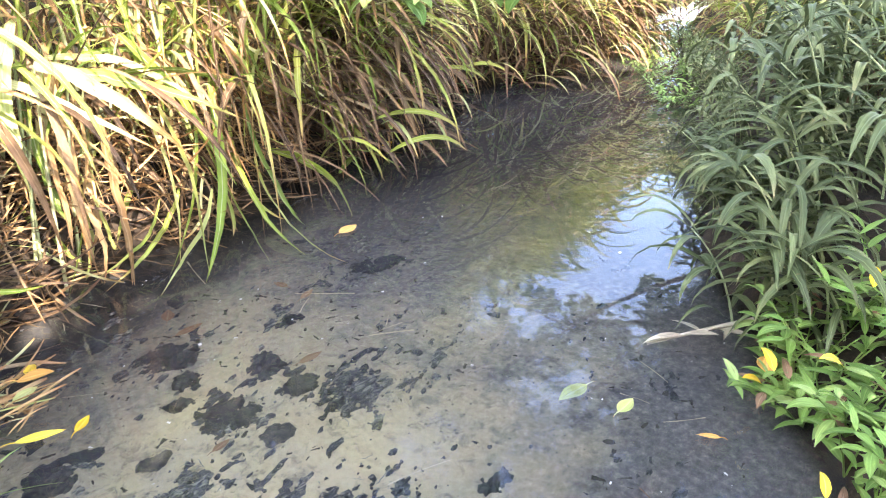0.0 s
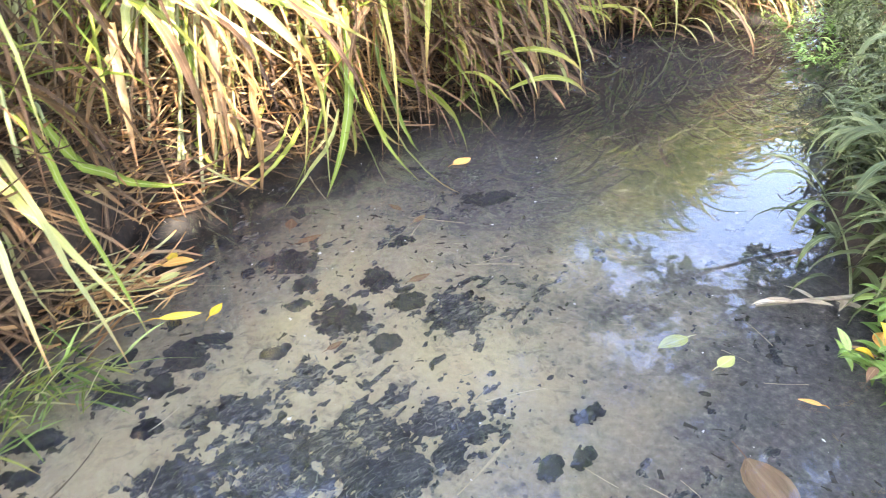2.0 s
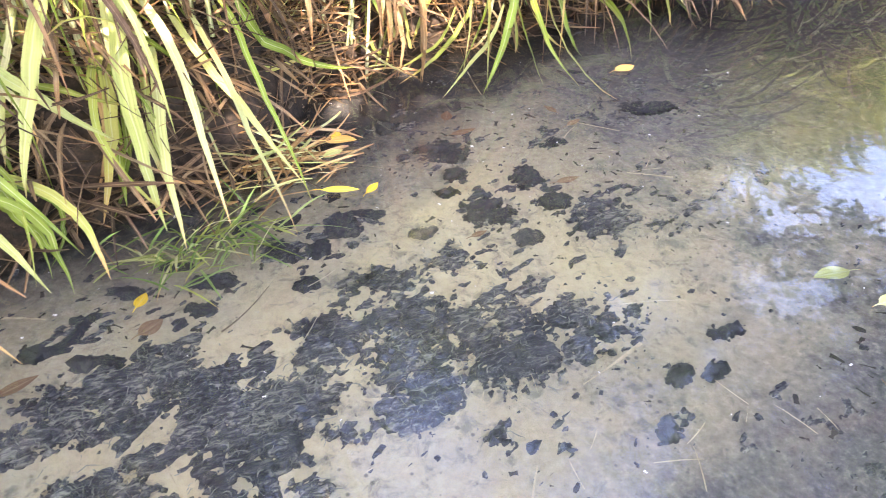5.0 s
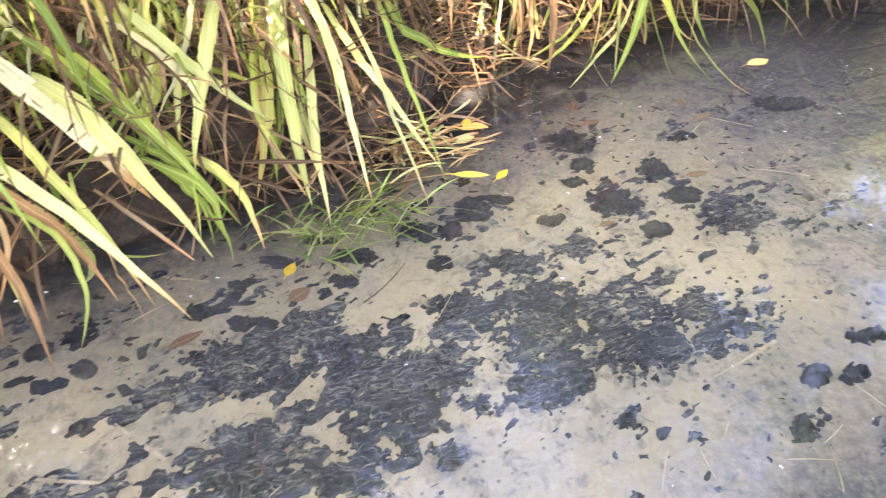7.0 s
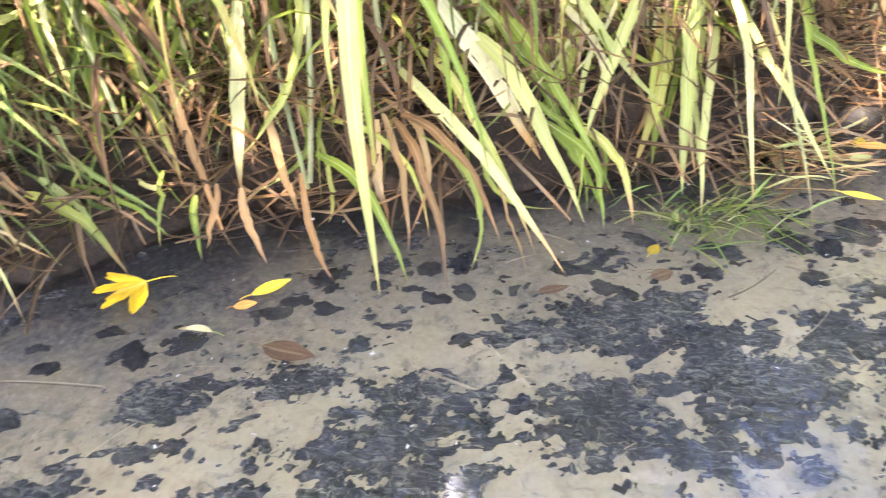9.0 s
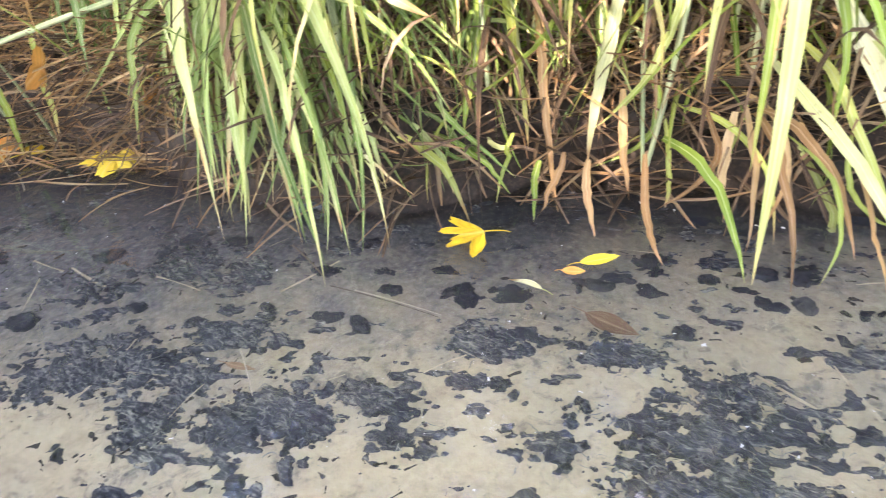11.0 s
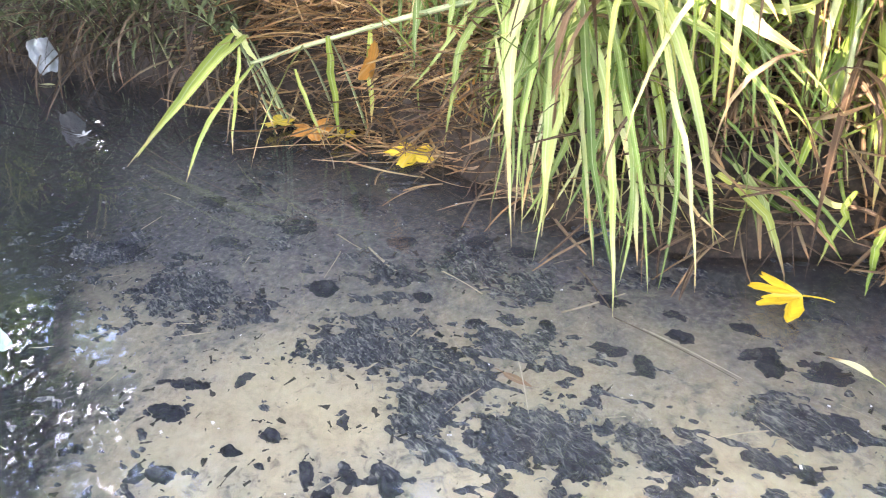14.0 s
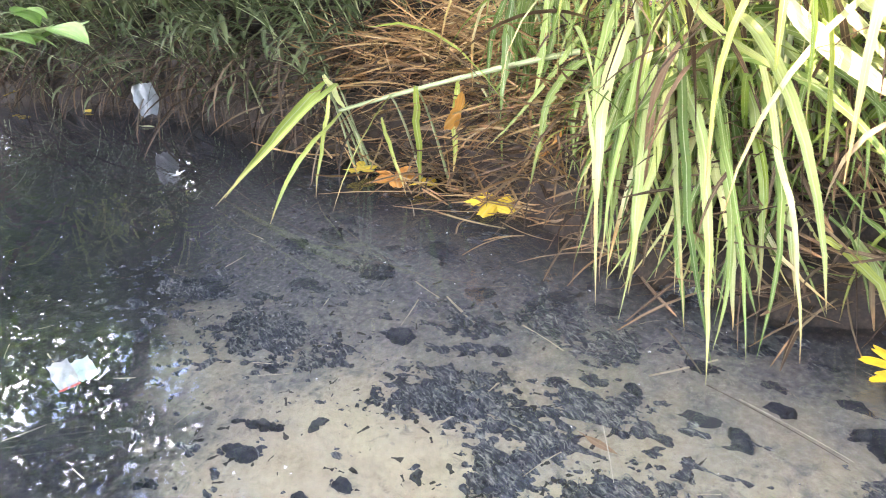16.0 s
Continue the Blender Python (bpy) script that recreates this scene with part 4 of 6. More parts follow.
def make_tree(s0, n0, crown, radius, seed, leaves=2600, leaf=0.11, label="leafy tree beside the stream with an open crown", slim=0.53):
    """Trunk, limbs and a crown of many leaves round the limbs' ends. crown: its middle (s, n, z)."""
    q = np.random.default_rng(seed)
    base = W(s0, n0, float(ground_z(s0, n0)) - 0.05)
    ob = thing("tree", label, "tree", "trees along the stream", at=base)
    top = np.array(W(*crown)) - np.array(base)
    trunk = bow((0, 0, 0), top * 0.45 + [0.1, 0.05, 0.1], top * 0.8, 10)
    part("trunk", tube(Build(), trunk, np.linspace(0.10, 0.05, 10), 9), bark, ob)
    b = Build()
    for k in range(11):
        a = q.uniform(0, 6.28)
        el = q.uniform(-0.35, 1.1)
        tip = top + radius * q.uniform(0.6, 1.0) * np.array([math.cos(a) * math.cos(el), math.sin(a) * math.cos(el), 0.8 * math.sin(el)])
        start = trunk[int(q.integers(5, 10))]
        limb = bow(start, (start + tip) / 2 + q.normal(0, 0.12, 3), tip, 8)
        part("limb", tube(Build(), limb, np.linspace(0.035, 0.008, 8), 6), bark, ob)
        for _ in range(7):
            at = limb[int(q.integers(3, 8))]
            end = at + q.normal(0, 0.32, 3)
            twig = bow(at, (at + end) / 2 + q.normal(0, 0.05, 3), end, 5)
            tube(b, twig, np.linspace(0.007, 0.003, 5), 4)
            for _ in range(max(3, leaves // 77)):
                c = twig[int(q.integers(1, 5))] + q.normal(0, 0.09, 3)
                az = q.uniform(-3.14, 3.14)
                p = arc(c, az, leaf * q.uniform(0.6, 1.2), q.uniform(-50, 30), q.uniform(0, 50), 4)
                ribbon(b, p, leaf * slim * q.uniform(0.85, 1.15), side_of(az), 0.1, q.normal(0, 0.6), LEAF_OVAL)
    part("crown", b, leaf_tree, ob)
    return ob


make_tree(6.6, 3.4, (6.0, 1.3, 3.7), 1.6, 37, 3300, 0.15)
make_tree(8.4, -3.0, (7.4, -0.5, 3.5), 1.55, 39, 1700, 0.18, "leafy tree leaning out over the stream")
make_tree(6.6, -3.4, (5.9, -0.3, 4.8), 1.35, 44, 2600, 0.18, "leafy tree leaning out over the stream")
make_tree(3.5, 2.0, (3.25, 0.35, 2.35), 0.8, 45, 1500, 0.22, "bamboo-like shrub with long narrow leaves arching over the water", 0.13)
make_tree(10.5, 3.2, (10, 2.6, 3.0), 1.9, 32)
make_tree(3.2, 4.6, (3.1, 4.2, 3.2), 1.9, 33)
make_tree(-0.8, 5.4, (-0.8, 5.0, 3.4), 2.1, 34)
make_tree(-5.0, 6.0, (-4.8, 5.7, 3.4), 2.0, 35)
make_tree(-6.0, -2.7, (-5.8, -0.8, 3.5), 1.9, 36, 1300, 0.14)
make_tree(12.5, -1.6, (12.3, -1.4, 1.9), 1.6, 41, 3000, 0.14, "bushy young tree beyond the bend")
make_tree(12.8, 1.4, (12.6, 1.2, 2.0), 1.7, 42, 3000, 0.14, "bushy young tree beyond the bend")
make_tree(11.6, -4.2, (11.4, -4.0, 2.4), 1.8, 43, 3000, 0.14, "bushy young tree beyond the bend")


def make_shade_tree(s0, n0, zc, rh, rv, seed, leaves, leaf=0.15, reach=(0.0, 0.0)):
    """A dense tree with a crown of many leaves, on a trunk that may lean. Added out of view for shade and reflection.
    """
    q = np.random.default_rng(seed)
    base = np.array(W(s0, n0, float(ground_z(s0, n0)) - 0.05))
    ob = thing("tree", "dense broad-leaved tree added out of view for its shade and reflection", "tree", "trees along the stream", at=base)
    top = np.array([*W(*reach)[:2], zc - base[2]])
    trunk = bow((0, 0, 0), top * [0.35, 0.35, 0.55] + [0.06, 0.05, 0], top, 10)
    part("trunk", tube(Build(), trunk, np.linspace(0.11, 0.05, 10), 9), bark, ob)
    for k in range(8):
        d = q.normal(0, 1, 3)
        d /= np.linalg.norm(d)
        tip = top + d * [rh * 0.8, rh * 0.8, rv * 0.8]
        part("limb", tube(Build(), bow(trunk[6], (trunk[6] + tip) / 2 + q.normal(0, 0.1, 3), tip, 7), np.linspace(0.03, 0.008, 7), 6), bark, ob)
    b = Build()
    for _ in range(leaves):
        d = q.normal(0, 1, 3)
        d *= q.random() ** 0.4 / np.linalg.norm(d)
        az = q.uniform(-3.14, 3.14)
        p = arc(top + d * [rh, rh, rv], az, leaf * q.uniform(0.7, 1.2), q.uniform(-50, 30), q.uniform(0, 50), 4)
        ribbon(b, p, leaf * q.uniform(0.4, 0.6), side_of(az), 0.1, q.normal(0, 0.6), LEAF_OVAL)
    part("crown", b, leaf_tree, ob)


# row of unseen trees added to keep the sun off the stream
for k, s0 in enumerate(np.arange(-7.5, 3.0, 1.4)):
    make_shade_tree(float(s0), -3.7 - 0.2 * (k % 2), 4.0 if s0 > 0 else 3.8, 1.3, 2.15 if s0 > 0 else 1.95, 50 + k, 7500, 0.17)
# taller unseen trees added to keep the upstream bank dark
for k, s0 in enumerate((-9.0, -7.9, -6.8, -5.7)):
    make_shade_tree(s0, -4.6 - 0.2 * (k % 2), 6.3, 1.3, 2.4, 70 + k, 7000, 0.19)
for k, (s0, n0, zc, rh, rv) in enumerate(((-9.0, 2.6, 2.6, 1.7, 2.2), (-7.4, 3.6, 2.3, 1.4, 1.9), (-12, 1.5, 4.2, 2.4, 2.6), (-11.5, -2.5, 4.2, 2.2, 2.6), (-7.8, 0.6, 1.9, 1.1, 1.3), (-9.6, 1.7, 1.4, 1.3, 1.3))):
    make_shade_tree(s0, n0, zc, rh, rv, 80 + k, 3200, 0.16)
# low crowns over the upstream bank, added unseen to block sky and skylight
make_shade_tree(-1.7, 2.2, 2.5, 0.75, 0.7, 160, 1300, 0.11, (0.0, -1.0))
for k, (s0, n0) in enumerate(((-2.9, 2.3), (-3.9, 2.0), (-4.9, 2.1), (-5.9, 1.9))):
    make_shade_tree(s0, n0, 2.1, 0.85, 0.9, 130 + k, 2600, 0.12)
for k, s0 in enumerate((-2.6, -3.4, -4.2, -5.0, -5.8)):
    make_shade_tree(s0, 1.75, 1.75, 0.8, 0.42, 140 + k, 4200, 0.10, (0.0, -0.5))
for k, (s0, n0) in enumerate(((-3.3, 0.9), (-4.4, 1.0), (-5.4, 1.75))):
    make_shade_tree(s0, n0 + 0.9, 2.8, 0.8, 0.42, 150 + k, 3800, 0.11, (0.0, -0.9))
# low crowns over the plants of the right bank, added unseen to darken them
for k, (s0, n0, zc) in enumerate(((3.0, -2.7, 2.3), (4.2, -2.6, 2.35))):
    make_shade_tree(s0, n0, zc, 1.0, 0.7, 170 + k, 3600, 0.13)
# crowns that lean out over the water
for k, (s0, n0, ds, dn, zc, rh, rv, leaves) in enumerate(((-6.5, 1.7, 0.2, -0.5, 3.9, 1.15, 1.9, 800), (-6.7, 1.5, 0.4, -1.6, 3.9, 1.2, 1.9, 1700), (-6.4, -3.0, 0.3, 1.6, 3.7, 1.2, 1.8, 4000),
                                                         (-4.6, 3.4, 0.2, -1.0, 4.0, 1.2, 1.3, 3000), (-2.3, -3.3, 0.1, 2.7, 4.1, 1.2, 0.8, 1500), (-0.2, -3.2, 0.2, 2.5, 4.3, 1.2, 0.8, 1500))):
    make_shade_tree(s0, n0, zc, rh, rv, 110 + k, leaves, 0.15 if s0 < 1 else 0.11, (ds, dn))
for k, s0 in enumerate(np.arange(-5.6, 5.0, 1.7)):
    make_shade_tree(float(s0), 3.1 + 0.3 * (k % 2), 2.0 + 0.25 * (k % 3), 1.1, 1.3, 90 + k, 2400, 0.15)


# ---- right bank ----
def make_lance_plant(s0, n0, q, height=0.5, stems=3, joined=None, label="shaded bush with long narrow drooping grey-green leaves"):
    base = W(s0, n0, float(ground_z(s0, n0)) - 0.01)
    ob = thing("riverside_plant", label, "plant", "leafy plants on the bank", at=base)
    out = TO_WATER + math.pi
    for _ in range(stems):
        az = out + q.normal(0, 0.8)
        p = arc(q.normal(0, 0.05, 3) * [1, 1, 0], az, height * q.uniform(0.8, 1.3), q.uniform(62, 88), q.uniform(20, 70), 8)
        stem = part("stem", tube(Build(), p, np.linspace(0.004, 0.002, 8), 5), culm_mat, ob)
        for k in range(16):
            at = p[min(7, 1 + k // 2)] + q.normal(0, 0.012, 3)
            a2 = q.uniform(-3.14, 3.14)
            lp = arc(at, a2, q.uniform(0.17, 0.31), q.uniform(15, 60), q.uniform(100, 150), 8)
            b = ribbon(joined if joined else Build(), lp, q.uniform(0.019, 0.029), side_of(a2), 0.15, q.normal(0, 0.3), LANCE)
            if not joined:
                part("leaf", b, leaf_lance, stem)
    if joined:
        part("foliage", joined, leaf_lance_mass, ob)
    return ob


q = np.random.default_rng(17)
lances = [make_lance_plant(2.55 + 0.13 * k, float(right_n(2.55 + 0.13 * k)) - q.uniform(0.02, 0.12) - 0.05 * max(0, k - 2), q, 0.34) for k in range(8)]
lances += [make_lance_plant(2.5 + 0.2 * k, float(right_n(2.5 + 0.2 * k)) - q.uniform(0.35, 0.6), q, 0.5) for k in range(8)]
far_lances = [make_lance_plant(3.7 + 0.2 * k, float(right_n(3.7 + 0.2 * k)) - 0.45, q, 0.5, 4, Build()) for k in range(5)]
for s0 in np.arange(2.9, 7.4, 0.28):
    for d in (0.1, 0.45, 0.8, 1.2):
        if s0 < 3.6 and d < 0.5:
            continue
        d += 0.65 if s0 > 3.9 else 0.25
        n0 = float(right_n(s0)) - d
        copy_thing(far_lances[int(q.integers(5))], pose(*W(s0, n0, float(ground_z(s0, n0))), 0, 0, q.uniform(-40, 40)))


for s0 in np.arange(3.15, 6.2, 0.17):
    n0 = float(right_n(s0)) - q.uniform(0.0, 0.14)
    copy_thing(far_lances[int(q.integers(5))], pose(*W(s0, n0, float(ground_z(s0, n0)) - 0.01), 0, 0, q.uniform(-60, 60)) @ Matrix.Scale(q.uniform(0.42, 0.62), 4))


def make_fresh_plant(s0, n0, q, joined=None, label="low bright green plant with small pointed leaves by the water"):
    base = W(s0, n0, float(ground_z(s0, n0)) - 0.005)
    ob = thing("low_plant", label, "plant", "low green plants", at=base)
    for _ in range(4):
        az = q.uniform(-3.14, 3.14)
        p = arc((0, 0, 0), az, q.uniform(0.15, 0.28), q.uniform(30, 75), q.uniform(0, 60), 7)
        if not joined:
            stem = part("stem", tube(Build(), p, np.linspace(0.0025, 0.0015, 7), 5), leaf_fresh, ob)
        for k in range(7):
            at = p[min(6, 1 + k)]
            a2 = az + (1.3 if k % 2 else -1.3) + q.normal(0, 0.4)
            lp = arc(at, a2, q.uniform(0.055, 0.09), q.uniform(0, 50), q.uniform(30, 90), 7)
            blade = ribbon(joined if joined else Build(), lp, q.uniform(0.016, 0.025), side_of(a2), 0.15, q.normal(0, 0.3), LEAF_OVAL)
            if joined:
                continue
            part("leaf", blade, leaf_sunk if q.random() < 0.06 else leaf_yellow if q.random() < 0.012 else leaf_fresh, stem)
    if joined:
        part("foliage", joined, leaf_fresh, ob)
    return ob


fresh = [make_fresh_plant(2.12 + 0.09 * k, float(right_n(2.12 + 0.09 * k)) - q.uniform(0.0, 0.1), q) for k in range(4)]
for k in range(42):
    s0 = q.uniform(1.7, 2.65)
    n0 = float(right_n(s0)) - 0.42 * q.random() ** 1.5 + 0.04
    copy_thing(fresh[k % 4], pose(*W(s0, n0, float(ground_z(s0, n0))), 0, 0, q.uniform(-180, 180)) @ Matrix.Scale(q.uniform(0.75, 1.05), 4))
floating = [make_fresh_plant(5.2 + 0.3 * k, float(right_n(5.2 + 0.3 * k)), q, Build()) for k in range(4)]
# low plants spreading over the water at the narrows
for k in range(70):
    s0 = q.uniform(5.2, 9.6)
    edge = q.random() < 0.7
    n0 = float(right_n(s0)) + q.uniform(-0.1, 0.32) if edge else float(left_n(s0)) - q.uniform(-0.05, 0.2)
    copy_thing(floating[k % 4], pose(*W(s0, n0, max(0.0, float(ground_z(s0, n0))) - 0.01), 0, 0, q.uniform(-180, 180)) @ Matrix.Scale(q.uniform(0.5, 0.9), 4))

for s0 in np.arange(-7.0, -2.7, 0.42):
    for d in (0.03, 0.3, 0.7):
        s1 = s0 + q.uniform(-0.1, 0.1)
        n0 = float(left_n(s1)) + d
        copy_thing(far_lances[int(q.integers(5))], pose(*W(s1, n0, float(ground_z(s1, n0))), 0, 0, 150 + q.uniform(-40, 40)) @ Matrix.Scale(q.uniform(0.85, 1.2), 4))
for s0 in np.arange(3.9, 9.5, 0.27):
    src = far_clumps[int(q.integers(5))]
    n0 = float(right_n(s0)) - q.uniform(0.3, 0.7)
    copy_thing(src, pose(*W(s0, n0, float(ground_z(s0, n0)) - 0.02), 0, 0, 180 + q.uniform(-30, 30)) @ Matrix.Scale(0.5 if s0 < 7 else 0.8, 4))
for s0 in np.arange(-9.5, -4.6, 0.4):
    n0 = float(right_n(s0)) - q.uniform(-0.1, 0.3)
    copy_thing(far_clumps[int(q.integers(5))], pose(*W(s0, n0, float(ground_z(s0, n0)) - 0.02), 0, 0, 180 + q.uniform(-30, 30)))
for s0 in np.arange(8.8, 12.5, 0.6):
    for sign in (1, -1):
        n0 = float(left_n(s0)) + 0.2 if sign > 0 else float(right_n(s0)) - 0.2
        copy_thing(far_clumps[int(q.integers(5))], pose(*W(s0, n0, float(ground_z(s0, n0)) - 0.02), 0, 0, 0 if sign > 0 else 180))


def make_scatter(name, count, seed, material_, label, category, size, s_range, n_range, lift, threshold=0.0, slim=0.5):
    """Small bits lying on the bed or floating, too many to count."""
    q = np.random.default_rng(seed)
    b, made = Build(), 0
    while made < count:
        s, n = q.uniform(*s_range), q.uniform(*n_range)
        if n > left_n(s) - 0.03 or n < right_n(s) + 0.03 or fbm(s * 2.1 + 7, n * 2.1 + 3) < threshold:
            continue
        made += 1
        z = 0.0025 if lift is None else float(ground_z(s, n)) + lift
        az = q.uniform(-3.14, 3.14)
        long = size * (0.4 + 1.6 * q.random() ** 2)
        p = arc(W(s, n, z), az, long, q.uniform(-2, 8), q.uniform(0, 14), 4)
        ribbon(b, p, long * slim * q.uniform(0.5, 1.5), side_of(az), 0.08, q.normal(0, 0.3), ([0, 0.3, 0.65, 1], q.uniform(0.15, 1.0, 4)))
    tagged(part(name, b, material_), label, category, kind="stuff")


dark_bits = rough_material("dark_bits", [(0.3, (0.014, 0.014, 0.014)), (0.7, (0.05, 0.046, 0.04))], 30.0)
foam = rough_material("pale_specks", [(0.3, (0.5, 0.5, 0.47)), (0.7, (0.75, 0.75, 0.72))], 50.0, rough=0.5)
make_scatter("bed_litter", 3000, 81, dark_bits, "small dark leaf fragments strewn over the silt", "litter", 0.016, (-3.4, 4.2), (-1.6, 0.8), 0.004, 0.36)
pale_straw = rough_material("sunk_straw", [(0.3, (0.2, 0.16, 0.1)), (0.7, (0.5, 0.43, 0.3))], 12.0)
make_scatter("sunken_straw", 170, 82, pale_straw, "pale straw lying on the stream bed", "straw", 0.10, (-2.4, 2.4), (-1.5, 0.7), 0.006, 0.0, 0.05)
make_scatter("floating_specks", 420, 83, foam, "tiny pale specks floating on the water", "specks", 0.005, (-3.0, 3.2), (-1.5, 0.5), None, 0.3, 0.8)

# ---- long leaves that hang out over the water: root, middle, tip (s, n, z each), breadth, sort ----
OVERHANG_A = [
    (2.261, 0.5, 0.499, 2.195, 0.428, 0.248, 2.14, 0.355, 0.004, 0.035, 1),
    (2.142, 0.52, 0.676, 2.117, 0.482, 0.321, 2.1, 0.444, 0.004, 0.034, 1),
    (2.074, 0.5, 0.612, 2.016, 0.425, 0.362, 1.965, 0.35, 0.198, 0.027, 1),
    (2.055, 0.45, 0.68, 2.135, 0.614, 0.421, 2.103, 0.778, 0.004, 0.04, 2),
    (2.495, 0.5, 0.474, 2.439, 0.339, 0.235, 2.281, 0.178, 0.004, 0.034, 2),
    (2.746, 0.5, 0.502, 2.549, 0.332, 0.2, 2.246, 0.163, 0.004, 0.033, 0),
    (2.647, 0.5, 0.379, 2.567, 0.283, 0.138, 2.444, 0.066, 0.004, 0.042, 0),
    (2.917, 0.5, 0.404, 2.809, 0.322, 0.116, 2.761, 0.145, 0.004, 0.041, 0),
    (2.946, 0.5, 0.19, 2.657, 0.165, 0.059, 2.549, -0.17, 0.004, 0.032, 0),
]
OVERHANG_B = [
    (2.992, 0.45, 0.195, 3.039, 0.229, 0.102, 2.882, 0.008, 0.004, 0.035, 0),
    (3.046, 0.55, 0.575, 3.269, 0.45, 0.432, 3.963, 0.35, 0.099, 0.031, 0),
    (2.871, 0.55, 0.681, 3.125, 0.4, 0.484, 3.635, 0.25, 0.056, 0.034, 2),
    (3.391, 0.5, 0.16, 3.418, 0.341, 0.05, 3.355, 0.183, 0.004, 0.027, 2),
    (2.021, 0.4, 0.696, 2.181, 0.325, 0.599, 2.339, 0.25, 0.392, 0.039, 2),
    (2.151, 0.45, 0.649, 2.35, 0.375, 0.586, 2.7, 0.3, 0.398, 0.034, 0),
    (2.724, 0.5, 0.794, 2.653, 0.475, 0.655, 2.629, 0.45, 0.547, 0.034, 2),
    (2.236, 0.5, 0.597, 2.498, 0.45, 0.598, 2.811, 0.4, 0.498, 0.029, 0),
    (2.025, 0.45, 0.798, 1.903, 0.375, 0.643, 1.86, 0.3, 0.477, 0.037, 2),
]
OVERHANG_C = [
    (2.393, 0.5, 0.723, 2.541, 0.4, 0.454, 2.598, 0.3, 0.189, 0.031, 0),
    (2.204, 0.55, 0.68, 2.19, 0.5, 0.349, 2.015, 0.45, 0.184, 0.025, 1),
    (3.005, 0.6, 0.578, 2.823, 0.389, 0.283, 2.567, 0.179, 0.004, 0.027, 1),
    (2.777, 0.6, 0.67, 2.826, 0.377, 0.558, 2.632, 0.154, 0.004, 0.029, 0),
]
FOREGROUND_A = [
    (1.212, 0.36, 0.491, 1.154, 0.24, 0.281, 1.11, 0.12, 0.004, 0.044, 2),
    (1.266, 0.36, 0.371, 1.184, 0.188, 0.202, 1.109, 0.015, 0.004, 0.029, 2),
    (1.072, 0.36, 0.518, 0.974, 0.29, 0.371, 0.872, 0.22, 0.153, 0.037, 2),
    (1.358, 0.36, 0.449, 1.339, 0.13, 0.309, 1.336, -0.1, 0.004, 0.034, 2),
    (0.831, 0.3, 0.536, 0.956, 0.275, 0.368, 1.108, 0.25, 0.188, 0.031, 2),
    (1.167, 0.36, 0.352, 1.132, 0.304, 0.157, 1.033, 0.249, 0.004, 0.031, 0),
    (0.768, 0.25, 0.21, 0.861, 0.141, 0.122, 0.861, 0.033, 0.004, 0.024, 0),
    (0.596, 0.2, 0.182, 0.638, 0.055, 0.075, 0.628, -0.091, 0.004, 0.027, 1),
    (0.885, 0.36, 0.399, 0.833, 0.33, 0.319, 0.815, 0.3, 0.241, 0.041, 0),
]
FOREGROUND_B = [
    (1.124, 0.4, 0.393, 1.099, 0.35, 0.212, 1.022, 0.3, 0.052, 0.022, 1),
    (1.527, 0.4, 0.405, 1.636, 0.375, 0.228, 1.862, 0.35, 0.141, 0.028, 0),
    (0.995, 0.36, 0.485, 0.907, 0.305, 0.372, 0.759, 0.25, 0.185, 0.023, 2),
    (0.796, 0.36, 0.372, 0.784, 0.28, 0.233, 0.687, 0.2, 0.11, 0.023, 0),
    (2.254, 0.5, 0.254, 2.211, 0.429, 0.125, 2.136, 0.359, 0.004, 0.029, 1),
    (2.126, 0.5, 0.279, 2.144, 0.46, 0.133, 2.085, 0.42, 0.018, 0.025, 1),
    (2.528, 0.35, 0.196, 2.361, 0.288, 0.09, 2.119, 0.227, 0.004, 0.023, 2),
]
MIDDLE_A = [
    (0.075, 0.4, 0.549, 0.028, 0.29, 0.323, 0.009, 0.18, 0.178, 0.04, 2),
    (0.01, 0.18, 0.186, 0.012, 0.144, 0.101, 0.032, 0.109, 0.004, 0.02, 1),
    (0.188, 0.3, 0.184, 0.295, 0.126, 0.146, 0.359, -0.047, 0.004, 0.024, 0),
    (0.392, 0.3, 0.251, 0.447, 0.104, 0.182, 0.443, -0.092, 0.004, 0.022, 1),
    (0.428, 0.35, 0.354, 0.566, 0.122, 0.224, 0.714, -0.105, 0.004, 0.029, 2),
    (0.539, 0.38, 0.507, 0.654, 0.315, 0.302, 0.763, 0.25, 0.098, 0.046, 2),
    (0.624, 0.36, 0.414, 0.72, 0.216, 0.284, 0.825, 0.071, 0.004, 0.038, 2),
    (0.087, 0.36, 0.289, 0.096, 0.326, 0.143, 0.116, 0.292, 0.004, 0.023, 1),
    (0.146, 0.25, 0.164, 0.158, 0.128, 0.054, 0.189, 0.005, 0.004, 0.02, 1),
]
